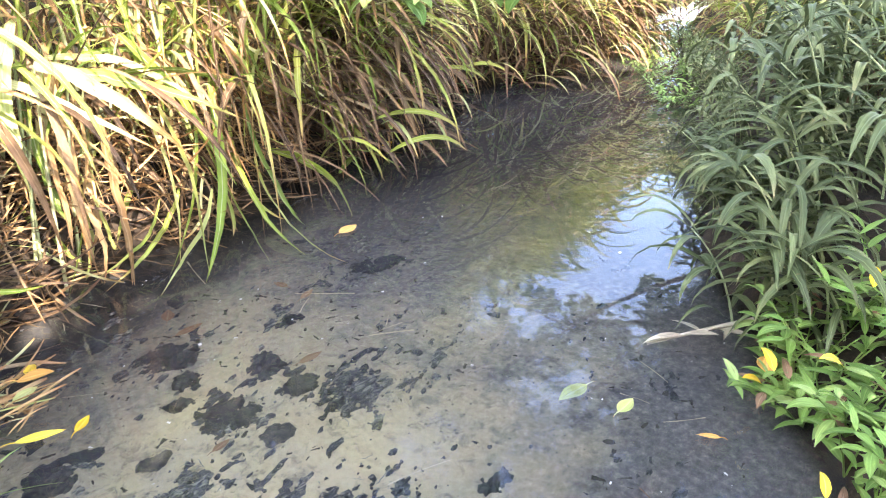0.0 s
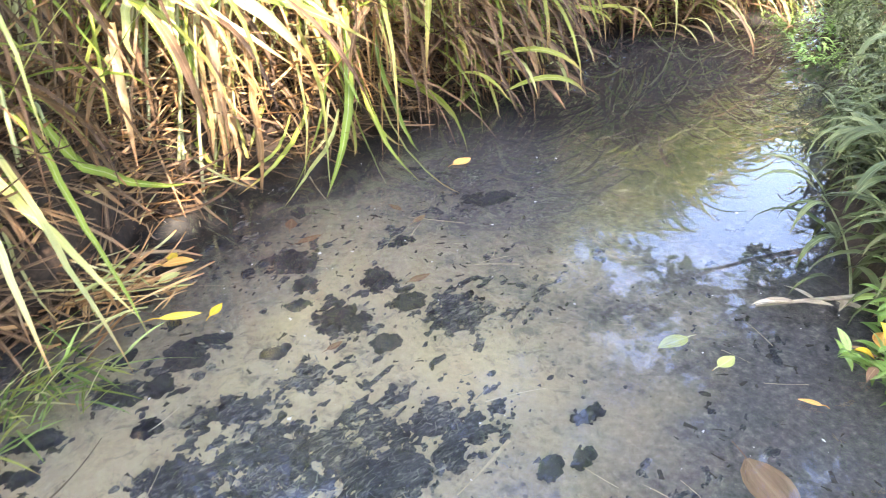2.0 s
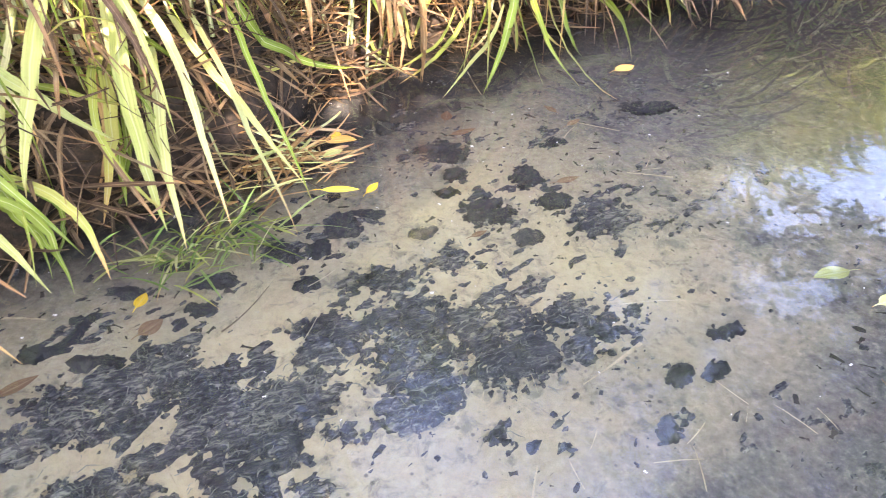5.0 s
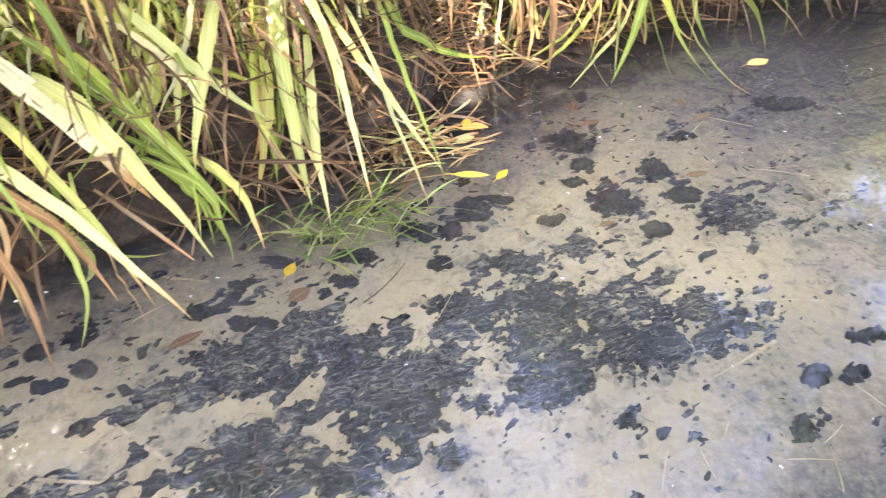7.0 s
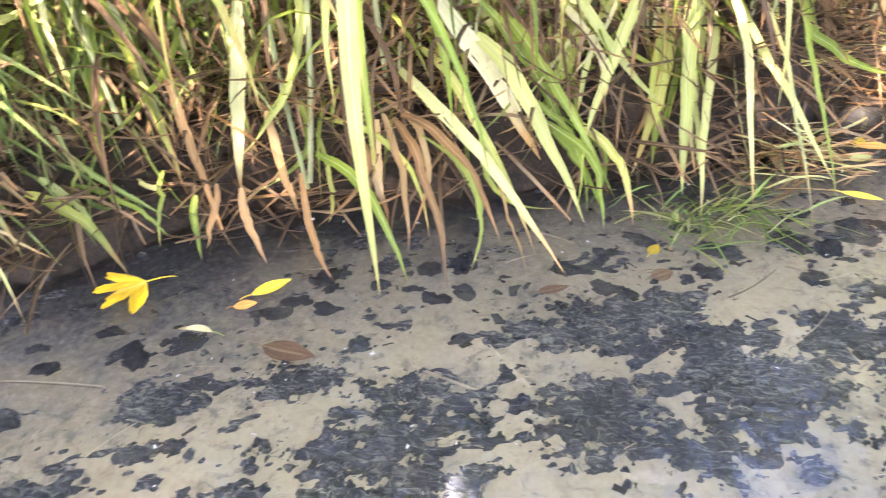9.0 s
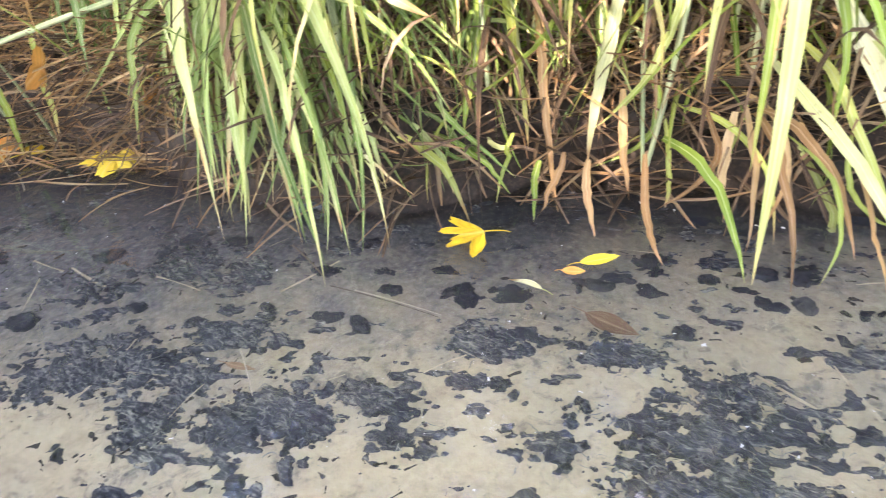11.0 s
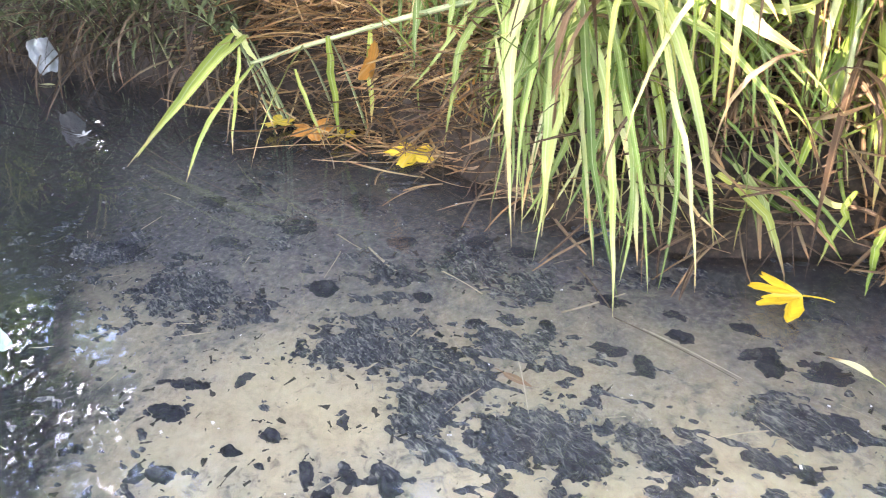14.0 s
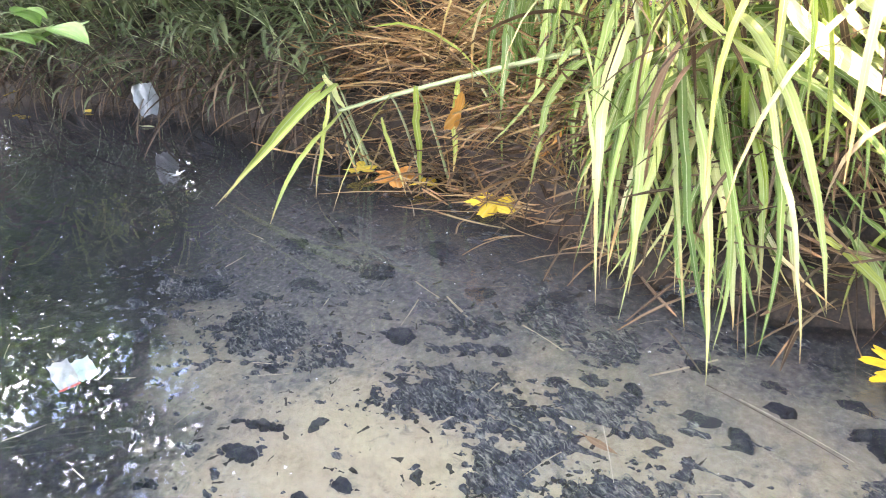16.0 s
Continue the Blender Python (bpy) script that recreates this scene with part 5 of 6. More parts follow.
MIDDLE_B = [
    (0.371, 0.3, 0.267, 0.385, 0.182, 0.156, 0.374, 0.063, 0.004, 0.021, 1),
    (0.353, 0.32, 0.244, 0.336, 0.255, 0.118, 0.341, 0.191, 0.004, 0.024, 1),
    (-0.132, 0.4, 0.55, -0.098, 0.31, 0.276, -0.066, 0.22, 0.004, 0.022, 1),
    (-0.257, 0.4, 0.559, -0.285, 0.35, 0.393, -0.318, 0.3, 0.197, 0.033, 0),
    (-0.062, 0.36, 0.516, -0.154, 0.305, 0.402, -0.32, 0.25, 0.294, 0.023, 0),
    (0.639, 0.36, 0.493, 0.783, 0.305, 0.298, 0.872, 0.25, 0.06, 0.028, 0),
    (-0.486, 0.25, 0.216, -0.358, 0.175, 0.168, -0.28, 0.1, 0.033, 0.026, 0),
    (-0.114, 0.25, 0.145, -0.126, 0.2, 0.09, -0.124, 0.15, 0.018, 0.018, 0),
    (0.858, 0.3, 0.177, 0.925, 0.165, 0.122, 0.937, 0.03, 0.004, 0.022, 0),
]
MIDDLE_C = [
    (0.416, 0.32, 0.248, 0.532, 0.185, 0.193, 0.602, 0.05, 0.004, 0.022, 1),
    (-0.215, 0.4, 0.556, -0.176, 0.35, 0.386, -0.149, 0.3, 0.154, 0.036, 0),
    (0.232, 0.42, 0.532, 0.2, 0.38, 0.305, 0.157, 0.34, 0.08, 0.021, 3),
    (0.134, 0.42, 0.539, 0.135, 0.38, 0.309, 0.149, 0.34, 0.063, 0.018, 3),
    (0.869, 0.4, 0.478, 0.841, 0.35, 0.348, 0.712, 0.3, 0.073, 0.027, 0),
    (-0.39, 0.42, 0.563, -0.495, 0.385, 0.394, -0.606, 0.35, 0.289, 0.024, 0),
]
CURTAIN_A = [
    (-1.012, 0.36, 0.675, -1.017, 0.24, 0.499, -1.001, 0.12, 0.161, 0.04, 2),
    (-0.891, 0.32, 0.559, -0.869, 0.162, 0.345, -0.872, 0.004, 0.004, 0.036, 2),
    (-0.895, 0.34, 0.625, -0.711, 0.103, 0.348, -0.598, -0.134, 0.004, 0.032, 0),
    (-0.87, 0.3, 0.404, -0.787, 0.172, 0.216, -0.717, 0.043, 0.004, 0.027, 0),
    (-0.784, 0.32, 0.452, -0.679, 0.21, 0.205, -0.571, 0.1, 0.058, 0.023, 0),
    (-0.797, 0.3, 0.427, -0.678, 0.16, 0.242, -0.597, 0.02, 0.056, 0.026, 2),
    (-0.605, 0.2, 0.742, -0.47, 0.15, 0.633, -0.318, 0.1, 0.565, 0.044, 2),
    (-0.833, 0.3, 0.581, -0.54, 0.2, 0.601, -0.299, 0.1, 0.345, 0.025, 0),
    (-1.149, 0.36, 0.489, -1.045, 0.199, 0.306, -0.955, 0.038, 0.004, 0.025, 0),
]
CURTAIN_B = [
    (-1.196, 0.45, 0.545, -1.293, 0.375, 0.424, -1.326, 0.3, 0.151, 0.025, 0),
    (-0.455, 0.28, 0.235, -0.375, 0.21, 0.183, -0.323, 0.14, 0.103, 0.024, 0),
    (-0.921, 0.3, 0.577, -0.905, 0.175, 0.319, -0.868, 0.05, 0.057, 0.027, 0),
    (-0.682, 0.34, 0.552, -0.595, 0.245, 0.34, -0.506, 0.15, 0.104, 0.027, 0),
    (-0.761, 0.36, 0.625, -0.642, 0.255, 0.401, -0.582, 0.15, 0.083, 0.029, 0),
    (-0.861, 0.36, 0.676, -0.867, 0.33, 0.76, -0.761, 0.3, 0.738, 0.027, 0),
    (-1.475, 0.5, 0.713, -1.488, 0.45, 0.551, -1.485, 0.4, 0.344, 0.034, 0),
    (-1.352, 0.5, 0.712, -1.357, 0.475, 0.55, -1.393, 0.45, 0.394, 0.037, 0),
    (-0.792, 0.34, 0.574, -0.877, 0.27, 0.544, -1.03, 0.2, 0.387, 0.024, 0),
]
LEANING_A = [
    (-1.204, 0.5, 0.567, -1.641, 0.475, 0.474, -2.322, 0.45, 0.3, 0.024, 3),
    (-2.354, 0.45, 0.419, -2.467, 0.252, 0.27, -2.685, 0.054, 0.004, 0.036, 0),
    (-2.307, 0.45, 0.411, -2.259, 0.214, 0.347, -2.644, -0.021, 0.004, 0.024, 0),
    (-2.304, 0.45, 0.301, -2.275, 0.212, 0.19, -2.271, -0.025, 0.004, 0.036, 0),
    (-2.019, 0.45, 0.386, -2.059, 0.302, 0.231, -2.119, 0.153, 0.004, 0.024, 0),
    (-1.884, 0.45, 0.427, -1.908, 0.45, 0.222, -1.938, 0.45, 0.011, 0.024, 0),
    (-1.724, 0.5, 0.453, -1.764, 0.5, 0.266, -1.796, 0.5, 0.084, 0.025, 0),
    (-2.372, 0.45, 0.361, -2.3, 0.337, 0.238, -2.295, 0.223, 0.004, 0.021, 0),
    (-2.346, 0.42, 0.45, -2.302, 0.435, 0.37, -2.271, 0.45, 0.304, 0.033, 2),
]
LEANING_B = [
    (-2.084, 0.45, 0.293, -2.03, 0.423, 0.149, -1.96, 0.397, 0.004, 0.016, 0),
]


def make_hanging(rows, s0, n0, label, seed, company=1, broad=1.15, greens=leaf_green):
    """A clump whose long leaves arch over the water, each on its own culm from the bank."""
    q = np.random.default_rng(seed)
    base = np.array(W(s0, n0, float(ground_z(s0, n0)) - 0.02))
    ob = thing("grass_clump", label, "grass", "grass clumps on the bank", at=base)
    sorts = (greens, leaf_dry, leaf_pale, culm_mat)
    extra = []
    for row in rows:
        if row[10] != 3 and row[9] > 0.015:
            for _ in range(company):
                ds, back, tall = q.normal(0, 0.07), q.uniform(0.02, 0.16), q.uniform(-0.05, 0.08)
                tip = max(0.006, row[8] + q.uniform(0.0, 0.1))
                sort = row[10] if q.random() < 0.5 else int(q.choice((0, 0, 0, 0, 2)))
                extra.append((row[0] + ds, row[1] + back, row[2] + tall, row[3] + ds + q.normal(0, 0.03), row[4] + back, row[5] + tall, row[6] + ds + q.normal(0, 0.07), row[7] + back, tip, row[9] * q.uniform(0.5, 0.85), sort))
    for row in list(rows) + extra:
        a, b, c = (np.array(W(*row[k:k + 3])) for k in (0, 3, 6))
        wide, sort = row[9] * (1 if row[10] == 3 else broad), row[10]
        if sort == 3:
            part("culm", tube(Build(), bow(a, b, c) - base, np.linspace(wide * 0.42, wide * 0.3, 12), 7), culm_mat, ob)
            continue
        p = bow(a, b, c, 16)
        p[1:-1] += (np.cumsum(q.normal(0, 1, (14, 3)), 0) * np.sin(np.linspace(0.2, 2.9, 14))[:, None]) * 0.0028
        view = np.array([UY, -UX, 0.0])
        side = np.cross(view, p[-1] - p[0])
        side = side / (np.linalg.norm(side) + 1e-6) + 0.35 * q.normal(0, 1, 3)
        name = "dry_leaf" if sort == 1 else "leaf"
        part(name, ribbon(Build(), p - base, wide, side, 0.13, q.normal(0, 0.35)), sorts[sort], ob)
        if a[2] > 0.3:
            sg, ng = row[0] + q.normal(0, 0.04), row[1] + 0.14
            foot = np.array(W(sg, ng, float(ground_z(sg, ng))))
            mid = (foot + a) / 2 + [0, 0, 0.06]
            part("culm", tube(Build(), bow(foot, mid, a, 7) - base, np.linspace(0.006, 0.0035, 7), 6), culm_mat, ob)
    return ob


make_hanging(OVERHANG_A + OVERHANG_B + OVERHANG_C, 2.5, 0.72, "grass clump with long pale blades drooping into the stream", 1)
make_hanging(FOREGROUND_A + FOREGROUND_B, 1.1, 0.45, "grass clump with broad sunlit blades and a trailing edge", 2, 3, 1.0)
make_hanging(MIDDLE_A + MIDDLE_B + MIDDLE_C, 0.3, 0.5, "grass clump with rust-brown and yellow hanging blades", 3, 1, 1.12)
make_hanging(CURTAIN_A + CURTAIN_B, -0.8, 0.45, "dense green grass clump hanging as a curtain over the water", 4, 7, 0.92, leaf_cool)
make_hanging(LEANING_A + LEANING_B, -1.2, 0.62, "leaning grass stem with leaves dipping into the water", 5, 0)


# ---- low tuft growing in the water, straw heap ----
def make_water_tuft(s0, n0, count, spread_s, spread_n, seed):
    q = np.random.default_rng(seed)
    base = np.array(W(s0, n0, -0.05))
    ob = thing("water_grass", "fine bright green grass tuft growing in the shallow water", "grass", at=base)
    for _ in range(count):
        root = np.array(W(s0 + q.normal(0, spread_s), n0 + q.normal(0, spread_n), -0.05)) - base
        az = TO_WATER + q.normal(0, 1.2)
        p = arc(root, az, q.uniform(0.08, 0.2), q.uniform(20, 70), q.uniform(20, 100), 7, 1.2)
        part("blade", ribbon(Build(), p, q.uniform(0.004, 0.010), side_of(az), 0.2, q.normal(0, 0.5)), leaf_pale if q.random() < 0.35 else leaf_fresh if q.random() < 0.5 else leaf_green, ob)


make_water_tuft(1.17, 0.05, 120, 0.09, 0.05, 61)


def make_heap(s0, n0, rs, rn, high, count, seed, label):
    """Dead stems lying across each other in a mound."""
    q = np.random.default_rng(seed)
    base = np.array(W(s0, n0, 0))
    b, stems = Build(), []
    ob = thing("straw_heap", label, "straw", at=base)
    for k in range(count):
        ds, dn = q.normal(0, rs), q.normal(0, rn)
        z = max(0.012, float(ground_z(s0 + ds, n0 + dn))) + high * math.exp(-(ds / rs) ** 2 - (dn / rn) ** 2) * q.random()
        az = math.atan2(UY, UX) + q.normal(0, 0.55) + (math.pi if q.random() < 0.5 else 0)
        p = arc(np.array(W(s0 + ds, n0 + dn, z)) - base, az, q.uniform(0.25, 0.95) * (rs + 0.15), q.normal(5, 16), q.normal(10, 25), 7, 1, 0.004)
        if p is None:
            continue
        target = b if k >= min(150, count * 0.7) else Build()
        ribbon(target, p, q.uniform(0.003, 0.011), side_of(az), 0.4, q.normal(0, 1.0), (PROFILE_T, [0.8, 1, 1, 1, 0.9, 0.5]))
        if target is not b:
            # past s 1.4 every third stem is paled in place of sunlight
            part("dead_stem", target, leaf_pale if s0 > 1.4 and k % 3 == 0 else leaf_dry, ob)
    # fine straw past s 1.4 is also the brighter mix, as if sunlit
    tagged(part("fine_straw", b, leaf_straw_mass if high > 0.2 or s0 > 1.4 else leaf_dry_shaded_mass, ob), kind="stuff")


make_heap(-1.85, 0.86, 0.42, 0.14, 0.36, 1000, 71, "mound of broken brown grass stems at the water's edge")
make_heap(-1.4, 0.68, 0.22, 0.12, 0.26, 900, 77, "leaning pile of tan grass stems beside the hanging clump")
make_heap(1.5, 0.2, 0.08, 0.06, 0.04, 120, 72, "trailing tongue of pale straw lying on the water")
make_heap(1.8, 0.58, 0.12, 0.05, 0.07, 160, 76, "dead straw and torn leaves at the water's edge")
make_heap(2.3, 0.70, 0.3, 0.05, 0.2, 240, 73, "tangle of dead brown leaves on the bank face")
make_heap(-1.15, 0.54, 0.2, 0.06, 0.14, 600, 75, "matted brown straw at the water's edge")
make_heap(0.35, 0.50, 0.35, 0.05, 0.12, 240, 74, "tangle of dead brown stems on the bank face")


# ---- fallen leaves ----
def lobed_mesh(size, lobes, seed, curl=0.12, sweep=2.6):
    """A palmate leaf with deep lobes, slightly curled."""
    q = np.random.default_rng(seed)
    sides, rings = lobes * 12, 5
    th = np.linspace(-sweep, sweep, sides + 1)
    ph = q.random() * 0.4
    wave = (th + sweep) / (2 * sweep) * lobes
    tooth = 1 - np.abs((wave % 1.0) - 0.5) * 2
    r = size * (0.50 + 0.50 * tooth ** 0.8) * (0.60 + 0.40 * np.cos(th / 2) ** 2) * (1 + 0.07 * np.sin(th * 23) * tooth) * q.uniform(0.94, 1.06, sides + 1)
    f = np.linspace(0.02, 1, rings + 1)[:, None]
    x, y = f * r * np.cos(th), f * r * np.sin(th)
    z = size * curl * (f ** 2) * np.sin(th * 1.5 + q.random() * 6) + 0.004
    uv = np.stack(np.broadcast_arrays(0.5 + 0.5 * np.sin(th * lobes / 2)[None] * f, f * 0.9), -1)
    i, j = np.meshgrid(np.arange(rings), np.arange(sides), indexing="ij")
    m = sides + 1
    k = (i * m + j).ravel()[:, None] + [0, m, m + 1, 1]
    return Build().add(np.stack([x, y, z + 0 * x], -1), k, uv).mesh("fallen_leaf")


def lay_lobed(s, n, z, size, mat, label, seed, lobes=5, turn=0.0, tilt=(0, 0), curl=0.12, sweep=2.6):
    base = W(s, n, z)
    ob = thing("fallen_leaf", label, "leaf", "fallen leaves", at=base)
    ob.rotation_euler = (radians(tilt[0]), radians(tilt[1]), radians(turn))
    part("blade", lobed_mesh(size, lobes, seed, curl, sweep), mat, ob)
    stalk = bow((0, 0, 0.004), (-size * 0.3, 0.01, 0.006), (-size * 0.5, 0.02, 0.003), 6)
    part("stalk", tube(Build(), stalk, np.linspace(0.002, 0.0012, 6), 5), mat, ob)


lay_lobed(-1.58, 0.47, 0.02, 0.125, leaf_yellow, "bright yellow lobed leaf floating on the stream", 1, turn=-60)
lay_lobed(-2.33, 0.50, 0.03, 0.10, leaf_yellow, "small yellow leaf floating near the straw", 2, 5, turn=20)
lay_lobed(-2.11, 0.50, 0.03, 0.12, leaf_orange, "brownish orange leaf floating near the straw", 3, 5, turn=-20)
lay_lobed(-1.95, 0.49, 0.03, 0.085, leaf_yellow, "yellow leaf floating flat near the straw", 4, 3, turn=10)
lay_lobed(-0.24, 0.08, 0.03, 0.125, leaf_yellow, "torn pale yellow leaf caught at the water's edge", 5, 4, turn=-128, tilt=(-12, -4), curl=0.14, sweep=1.25)
lay_lobed(-1.68, 0.44, 0.35, 0.10, leaf_orange, "dry orange leaf caught upright in the straw", 6, 3, turn=-70, tilt=(65, 10))
lay_lobed(-1.34, 0.5, 0.27, 0.09, leaf_orange, "curled orange leaf hanging in the grass", 7, 2, turn=-60, tilt=(70, 20), curl=0.4)
lay_lobed(-6.2, 0.55, 0.09, 0.12, leaf_yellow, "yellow leaf lying on the muddy bank", 9, 4, turn=30)


def lay_oval(s, n, z, length, wide, mat, label, turn, lift=4.0, curl=12.0):
    base = W(s, n, z)
    ob = thing("fallen_leaf", label, "leaf", "fallen leaves", at=base)
    az = radians(turn)
    p = arc((0, 0, 0.003), az, length, lift, curl, 8, 1.0)
    part("blade", ribbon(Build(), p, wide, side_of(az), 0.10, 0.2, LEAF_OVAL), mat, ob)
    t = np.array([-math.cos(az), -math.sin(az), 0.0]) * length * 0.3
    part("stalk", tube(Build(), bow((0, 0, 0.003), t * 0.5 + [0, 0, 0.004], t, 5), np.linspace(0.0015, 0.0008, 5), 5), mat, ob)


for row in ((1.92, -1.27, -0.062, 0.17, 0.10, leaf_sunk, "large brown leaf sunk on the stream bed", 250), (0.0, 0.0, 0.004, 0.10, 0.04, leaf_yellow, "bright yellow oval leaf floating on the stream", 40), (-0.04, -0.03, 0.002, 0.055, 0.032, leaf_orange, "brown leaf floating beside a yellow one", 20),
            (-0.08, -0.105, 0.003, 0.10, 0.022, leaf_pale, "pale curled leaf floating on the stream", 170, 10, 50), (1.60, 0.14, 0.06, 0.09, 0.045, leaf_orange, "orange leaf resting on floating straw", -40, 25, 30),
            (1.55, 0.09, 0.05, 0.06, 0.035, leaf_pale, "pale yellow leaf resting on floating straw", 10, 15, 20), (1.49, 0.02, 0.006, 0.10, 0.03, leaf_yellow, "yellow leaf floating at the straw's tip", -20),
            (1.57, -0.07, 0.006, 0.06, 0.025, leaf_yellow, "small yellow leaf floating at the straw's tip", 40), (1.66, 0.2, 0.02, 0.06, 0.03, leaf_yellow, "small yellow leaf beside the straw", 60),
            (2.04, -0.33, -0.07, 0.075, 0.028, leaf_sunk, "tan leaf sunk on the silt", 0), (0.95, -0.05, -0.065, 0.05, 0.03, leaf_yellow, "small yellow leaf sunk on the silt", 60),
            (0.92, -0.13, -0.07, 0.06, 0.045, leaf_sunk, "brown leaf sunk on the silt", 30), (0.65, -0.11, -0.07, 0.08, 0.03, leaf_sunk, "tan oval leaf sunk on the silt", 20),
            (0.02, -0.13, -0.07, 0.13, 0.06, leaf_sunk, "brown leaf sunk beside floating leaves", -10), (-0.76, -0.37, -0.07, 0.08, 0.02, leaf_sunk, "reddish leaf sunk on the silt", 10),
            (2.74, -0.02, 0.004, 0.10, 0.05, leaf_orange, "brown leaf floating in the shade", 10), (1.68, -0.35, -0.07, 0.05, 0.02, leaf_sunk, "small red leaf sunk on the silt", 10),
            (2.13, -1.15, 0.004, 0.07, 0.035, leaf_pale, "pale green leaf floating near the bank", 0), (3.79, 0.37, 0.004, 0.09, 0.045, leaf_yellow, "yellow leaf floating at the far bank", 20),
            (3.82, 0.5, 0.02, 0.08, 0.04, leaf_orange, "orange leaf floating at the far bank", 150), (2.32, -0.14, -0.06, 0.07, 0.025, leaf_sunk, "orange leaf sunk on the silt", 20),
            (2.36, -0.06, -0.05, 0.06, 0.03, leaf_sunk, "orange leaf sunk among stones", 100), (2.0, 0.06, -0.06, 0.09, 0.03, leaf_sunk, "brown leaf sunk among stones", 5),
            (2.05, 0.14, -0.06, 0.07, 0.04, leaf_sunk, "curled brown leaf sunk among stones", 60), (2.42, -1.45, 0.06, 0.08, 0.05, leaf_orange, "dry pinkish leaf lying at the water's edge", 200),
            (2.13, -1.37, 0.006, 0.05, 0.02, leaf_orange, "dull brown leaf hanging at the water's edge", 120), (2.25, -1.05, -0.06, 0.1, 0.05, leaf_pale, "pale green leaf sunk near the bank", 170),
            (-4.3, 0.55, 0.004, 0.12, 0.03, leaf_pale, "yellow-green leaf floating by the far bank", 30), (-5.2, 0.62, 0.01, 0.12, 0.05, leaf_yellow, "dull yellow leaf at the far bank", 10)):
    lay_oval(*row)


# ---- rubbish and single things ----
plastic = rough_material("white_plastic", [(0.3, (0.3, 0.3, 0.28)), (0.7, (0.5, 0.5, 0.47))], 20.0, rough=0.35, bump_size=0.004, detail_scale=30.0)
green_film = rough_material("pale_green_film", [(0.3, (0.35, 0.5, 0.42)), (0.7, (0.55, 0.68, 0.58))], 20.0, rough=0.4)
red_print = rough_material("red_print", [(0.3, (0.5, 0.06, 0.06)), (0.7, (0.6, 0.12, 0.1))], 20.0, rough=0.4)


def crumpled(width, height, seed, depth, cells=16):
    """A limp sheet with folds, both of its ends pinched; local x across, z up."""
    u, v = np.meshgrid(np.linspace(-0.5, 0.5, cells), np.linspace(0, 1, cells), indexing="ij")
    pinch = 0.7 + 0.3 * np.sin(v * 2.4 + 0.3)
    y = depth * (fbm(u * 5 + seed, v * 3 + seed, 3) - 0.5) * 2 + depth * np.sin(u * 11 + seed) * 0.5
    x = u * width * pinch + (vnoise(u * 4, v * 6 + seed) - 0.5) * width * 0.15
    z = v * height + (vnoise(u * 6 + seed, v * 3) - 0.5) * height * 0.12
    i, j = np.meshgrid(np.arange(cells - 1), np.arange(cells - 1), indexing="ij")
    k = (i * cells + j).ravel()[:, None] + [0, cells, cells + 1, 1]
    return np.stack([x, y, z], -1), k, np.stack([u + 0.5, v], -1)


bag = thing("plastic_bag", "crumpled white plastic bag caught on the bank plants", "plastic bag", at=W(-4.03, 0.5, 0.12))
bag.rotation_euler = (0, 0, radians(70))
v, k, t = crumpled(0.125, 0.18, 3.0, 0.025)
part("front_sheet", Build().add(v + [0, -0.02, 0], k, t), plastic, bag)
v, k, t = crumpled(0.12, 0.17, 8.0, 0.025)
part("back_sheet", Build().add(v + [0, 0.02, 0], k, t), plastic, bag)
part("branch", tube(Build(), bow((-0.12, 0.03, -0.12), (-0.02, 0.02, 0.12), (0.05, 0.0, 0.26), 8), 0.005, 5), bark, bag, "bare brown twig that holds the bag")

wrap = thing("food_wrapper", "pale green and white food wrapper sunk in the stream", "wrapper", at=W(-1.97, -0.93, -0.06))
wrap.rotation_euler = (radians(-78), 0, radians(100))
v, k, t = crumpled(0.06, 0.14, 5.0, 0.004, 10)
part("white_half", Build().add(v, k, t), plastic, wrap)
part("green_half", Build().add(v * [0.9, 1, 0.8] + [0.05, 0.004, 0.0], k, t), green_film, wrap)
part("red_edge", Build().add(v * [0.95, 1, 0.08] + [0.0, -0.004, -0.008], k, t), red_print, wrap)

blossom = thing("fallen_blossom", "small withered white and pink blossom floating on the stream", "flower", at=W(-3.19, 0.13, 0.004))
for turn in (20, 95, 160, 230, 310):
    a = radians(turn)
    part("petal", ribbon(Build(), arc((0, 0, 0), a, 0.045, 25, 30, 6), 0.014, side_of(a), 0.2, 0.3, LEAF_OVAL), plastic, blossom)


def make_sapling(s0, n0, tips, seed, label):
    """A thin stem whose side shoots carry pairs of broad leaves."""
    q = np.random.default_rng(seed)
    base = np.array(W(s0, n0, float(ground_z(s0, n0)) - 0.02))
    ob = thing("sapling", label, "sapling", at=base)
    for tip in tips:
        end = np.array(W(*tip)) - base
        p = bow((0, 0, 0), end * [0.35, 0.35, 0.75], end, 12)
        stem = part("stem", tube(Build(), p, np.linspace(0.007, 0.002, 12), 6), culm_mat, ob)
        for k in range(9):
            at = p[8 + k % 4]
            az = q.uniform(-3.14, 3.14)
            lp = arc(at, az, q.uniform(0.13, 0.19), q.uniform(-25, 20), q.uniform(40, 90), 8)
            part("leaf", ribbon(Build(), lp, q.uniform(0.075, 0.10), side_of(az), 0.12, q.normal(0, 0.2), LEAF_OVAL), leaf_fresh, stem)


make_sapling(-4.3, -2.25, ((-2.65, -0.49, 0.85), (-2.62, -0.42, 0.79), (-2.58, -0.34, 0.78), (-2.68, -0.54, 0.79)), 91, "sapling with broad bright green leaves leaning over the stream")
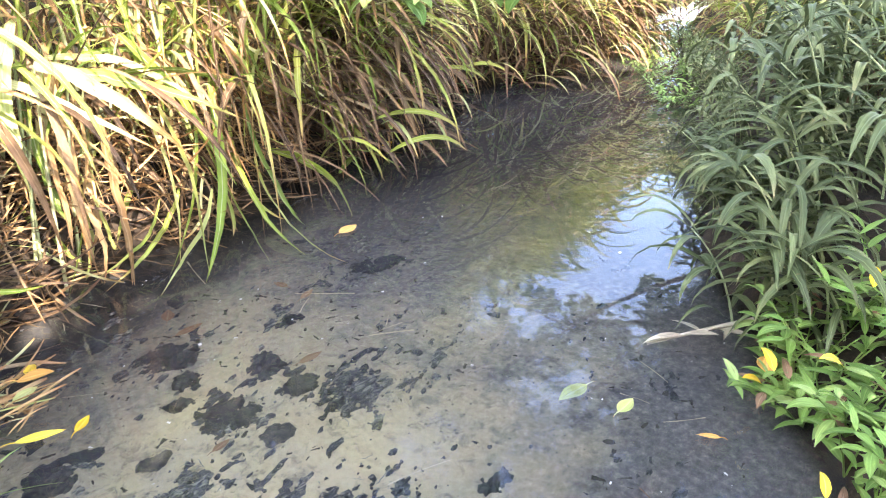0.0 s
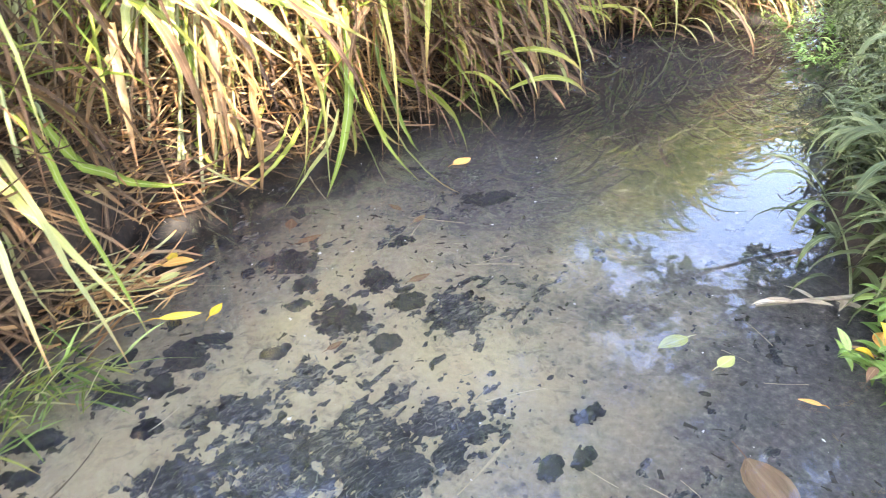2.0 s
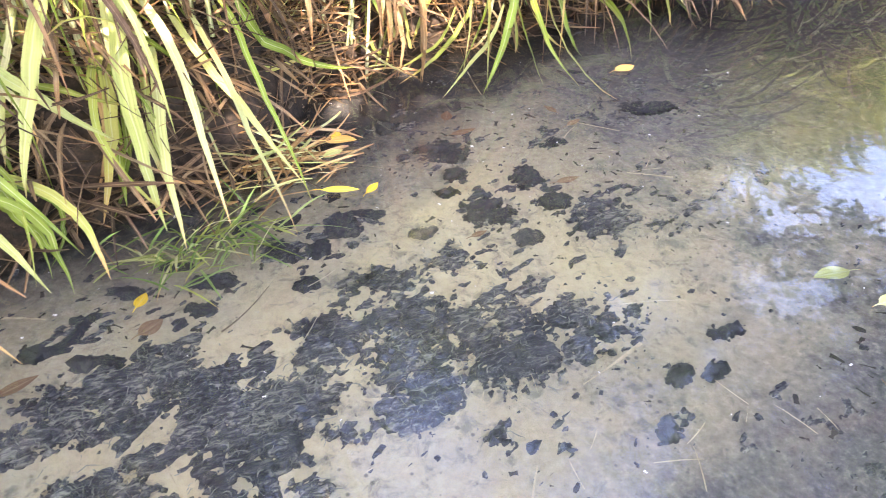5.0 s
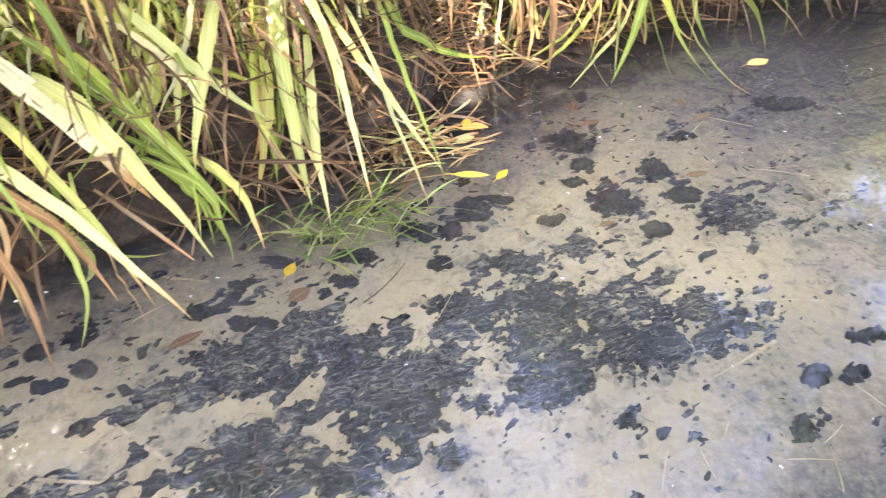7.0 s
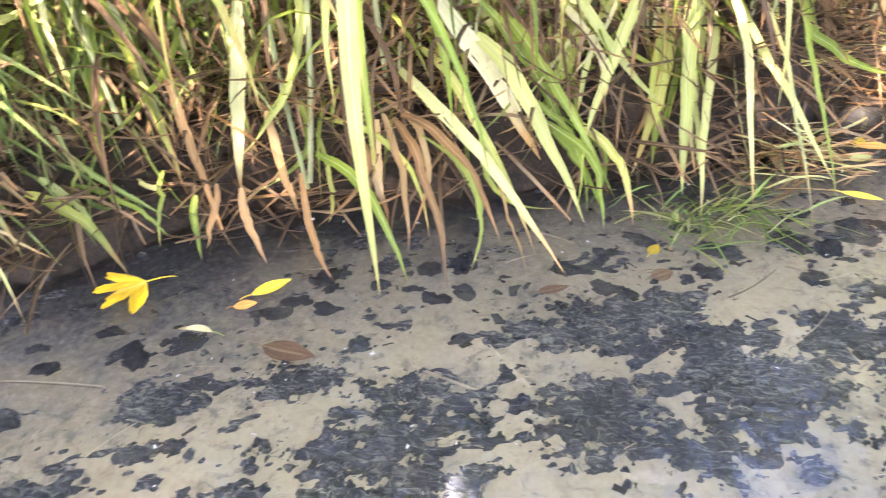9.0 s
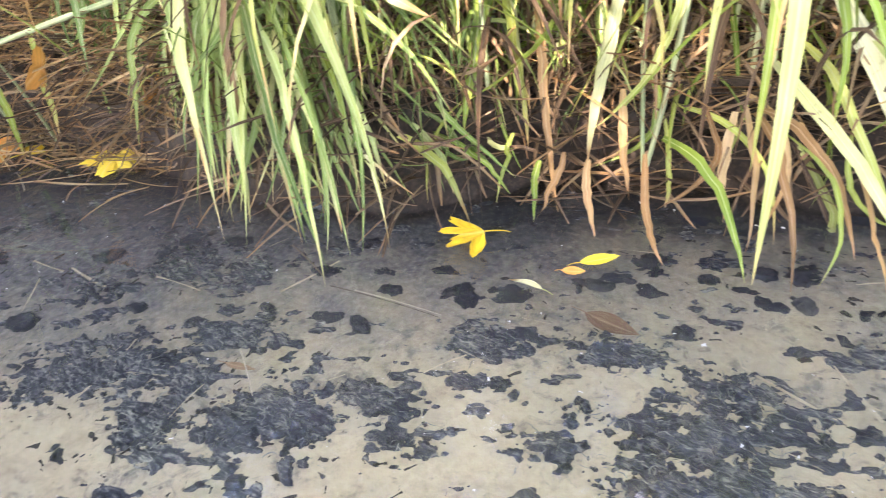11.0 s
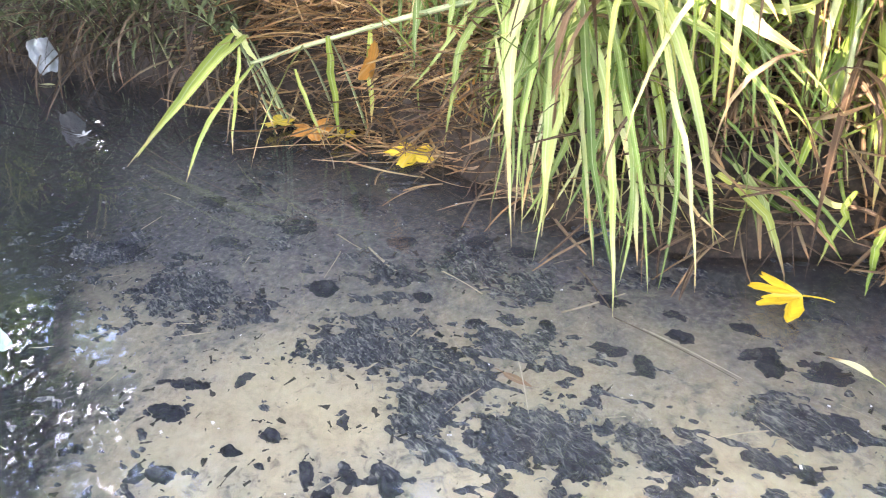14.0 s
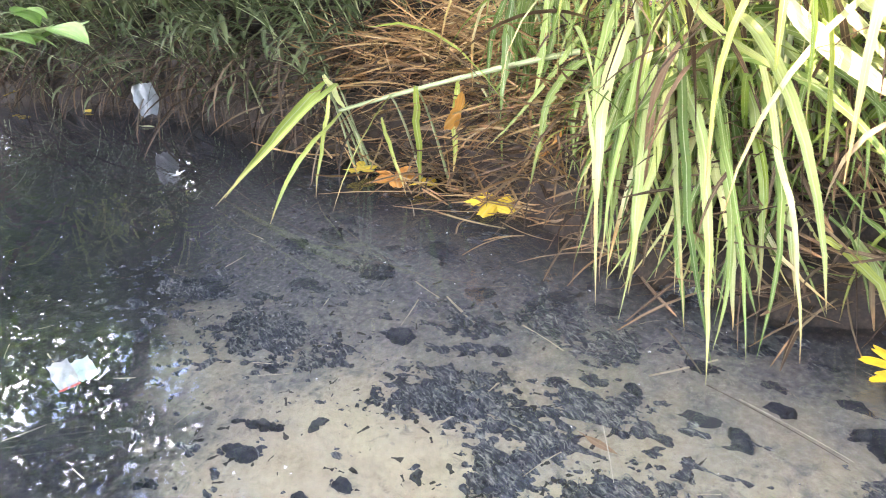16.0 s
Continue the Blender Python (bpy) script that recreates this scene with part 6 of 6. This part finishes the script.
make_sapling(3.4, 0.75, ((3.25, -0.52, 0.82), (3.15, -0.36, 0.85)), 92, "broad-leaved green shoot leaning out of the grass bank")

# pale dead leaves and stick at the foot of the shaded plants
stick = thing("dead_branch", "bleached dead branch with withered leaves at the water's edge", "branch", at=W(2.54, -1.29, 0.012))
a0 = math.atan2(UY, UX) - 0.9
bleached = leaf_material("bleached_leaf", [(0, (0.24, 0.2, 0.14)), (0.5, (0.34, 0.3, 0.22)), (1, (0.44, 0.4, 0.31))], (0.4, 0.3, 0.2), 1.1, gloss=0.7, through=0.1, vein=4, rib=(0.5, 0.45, 0.35))
part("stem", tube(Build(), bow((-0.16 * math.cos(a0), -0.16 * math.sin(a0), 0.0), (0, 0, 0.015), (0.2 * math.cos(a0), 0.2 * math.sin(a0), 0.03), 8), np.linspace(0.004, 0.007, 8), 6), bleached, stick)
for k in range(6):
    a = a0 + rng.normal(0, 0.5) + (math.pi if k % 2 else 0)
    root = (0.05 * (k - 3) * math.cos(a0), 0.05 * (k - 3) * math.sin(a0), 0.015)
    part("leaf", ribbon(Build(), arc(root, a, 0.09, 10, 30, 7), 0.022, side_of(a), 0.2, 0.4, LEAF_OVAL), bleached, stick)


# thin twigs and roots under the water
wet_twig = rough_material("wet_twig", [(0.3, (0.05, 0.04, 0.03)), (0.7, (0.16, 0.13, 0.09))], 20.0)
pale_twig = rough_material("pale_twig", [(0.3, (0.3, 0.26, 0.19)), (0.7, (0.5, 0.45, 0.34))], 20.0)
for mat, z, wide, a, b, c in ((wet_twig, -0.02, 0.004, (-3.01, 0.23), (-1.88, -0.03), (-1.18, 0.05)), (wet_twig, -0.03, 0.003, (-2.18, 0.17), (-1.84, 0.04), (-1.6, -0.03)),
                              (wet_twig, -0.04, 0.007, (-0.77, 0.06), (-0.7, 0.0), (-0.63, -0.07)), (wet_twig, -0.06, 0.004, (-0.61, -0.09), (-0.46, -0.13), (-0.31, -0.18)),
                              (pale_twig, -0.055, 0.003, (-0.74, -0.33), (-0.69, -0.40), (-0.65, -0.46)), (pale_twig, -0.03, 0.004, (-0.53, -0.12), (-0.42, -0.15), (-0.3, -0.19)),
                              (wet_twig, -0.06, 0.005, (1.05, -0.24), (1.12, -0.22), (1.2, -0.18)), (pale_twig, -0.05, 0.003, (1.07, -0.41), (1.16, -0.38), (1.26, -0.31)),
                              (pale_twig, -0.04, 0.003, (1.26, -0.25), (1.33, -0.245), (1.42, -0.22)), (pale_twig, -0.04, 0.003, (1.74, -0.76), (1.8, -0.80), (1.86, -0.85))):
    ends = [np.array(W(*p, z)) for p in (a, b, c)]
    twig = tube(Build(), bow(ends[0], ends[1], ends[2], 14) - ends[1], np.linspace(wide * 0.5, wide * 0.25, 14), 5)
    ob = part("sunken_twig", twig, mat)
    ob.location = ends[1]
    tagged(ob, "thin bare twig lying under the shallow water", "twig", "twigs under the water")
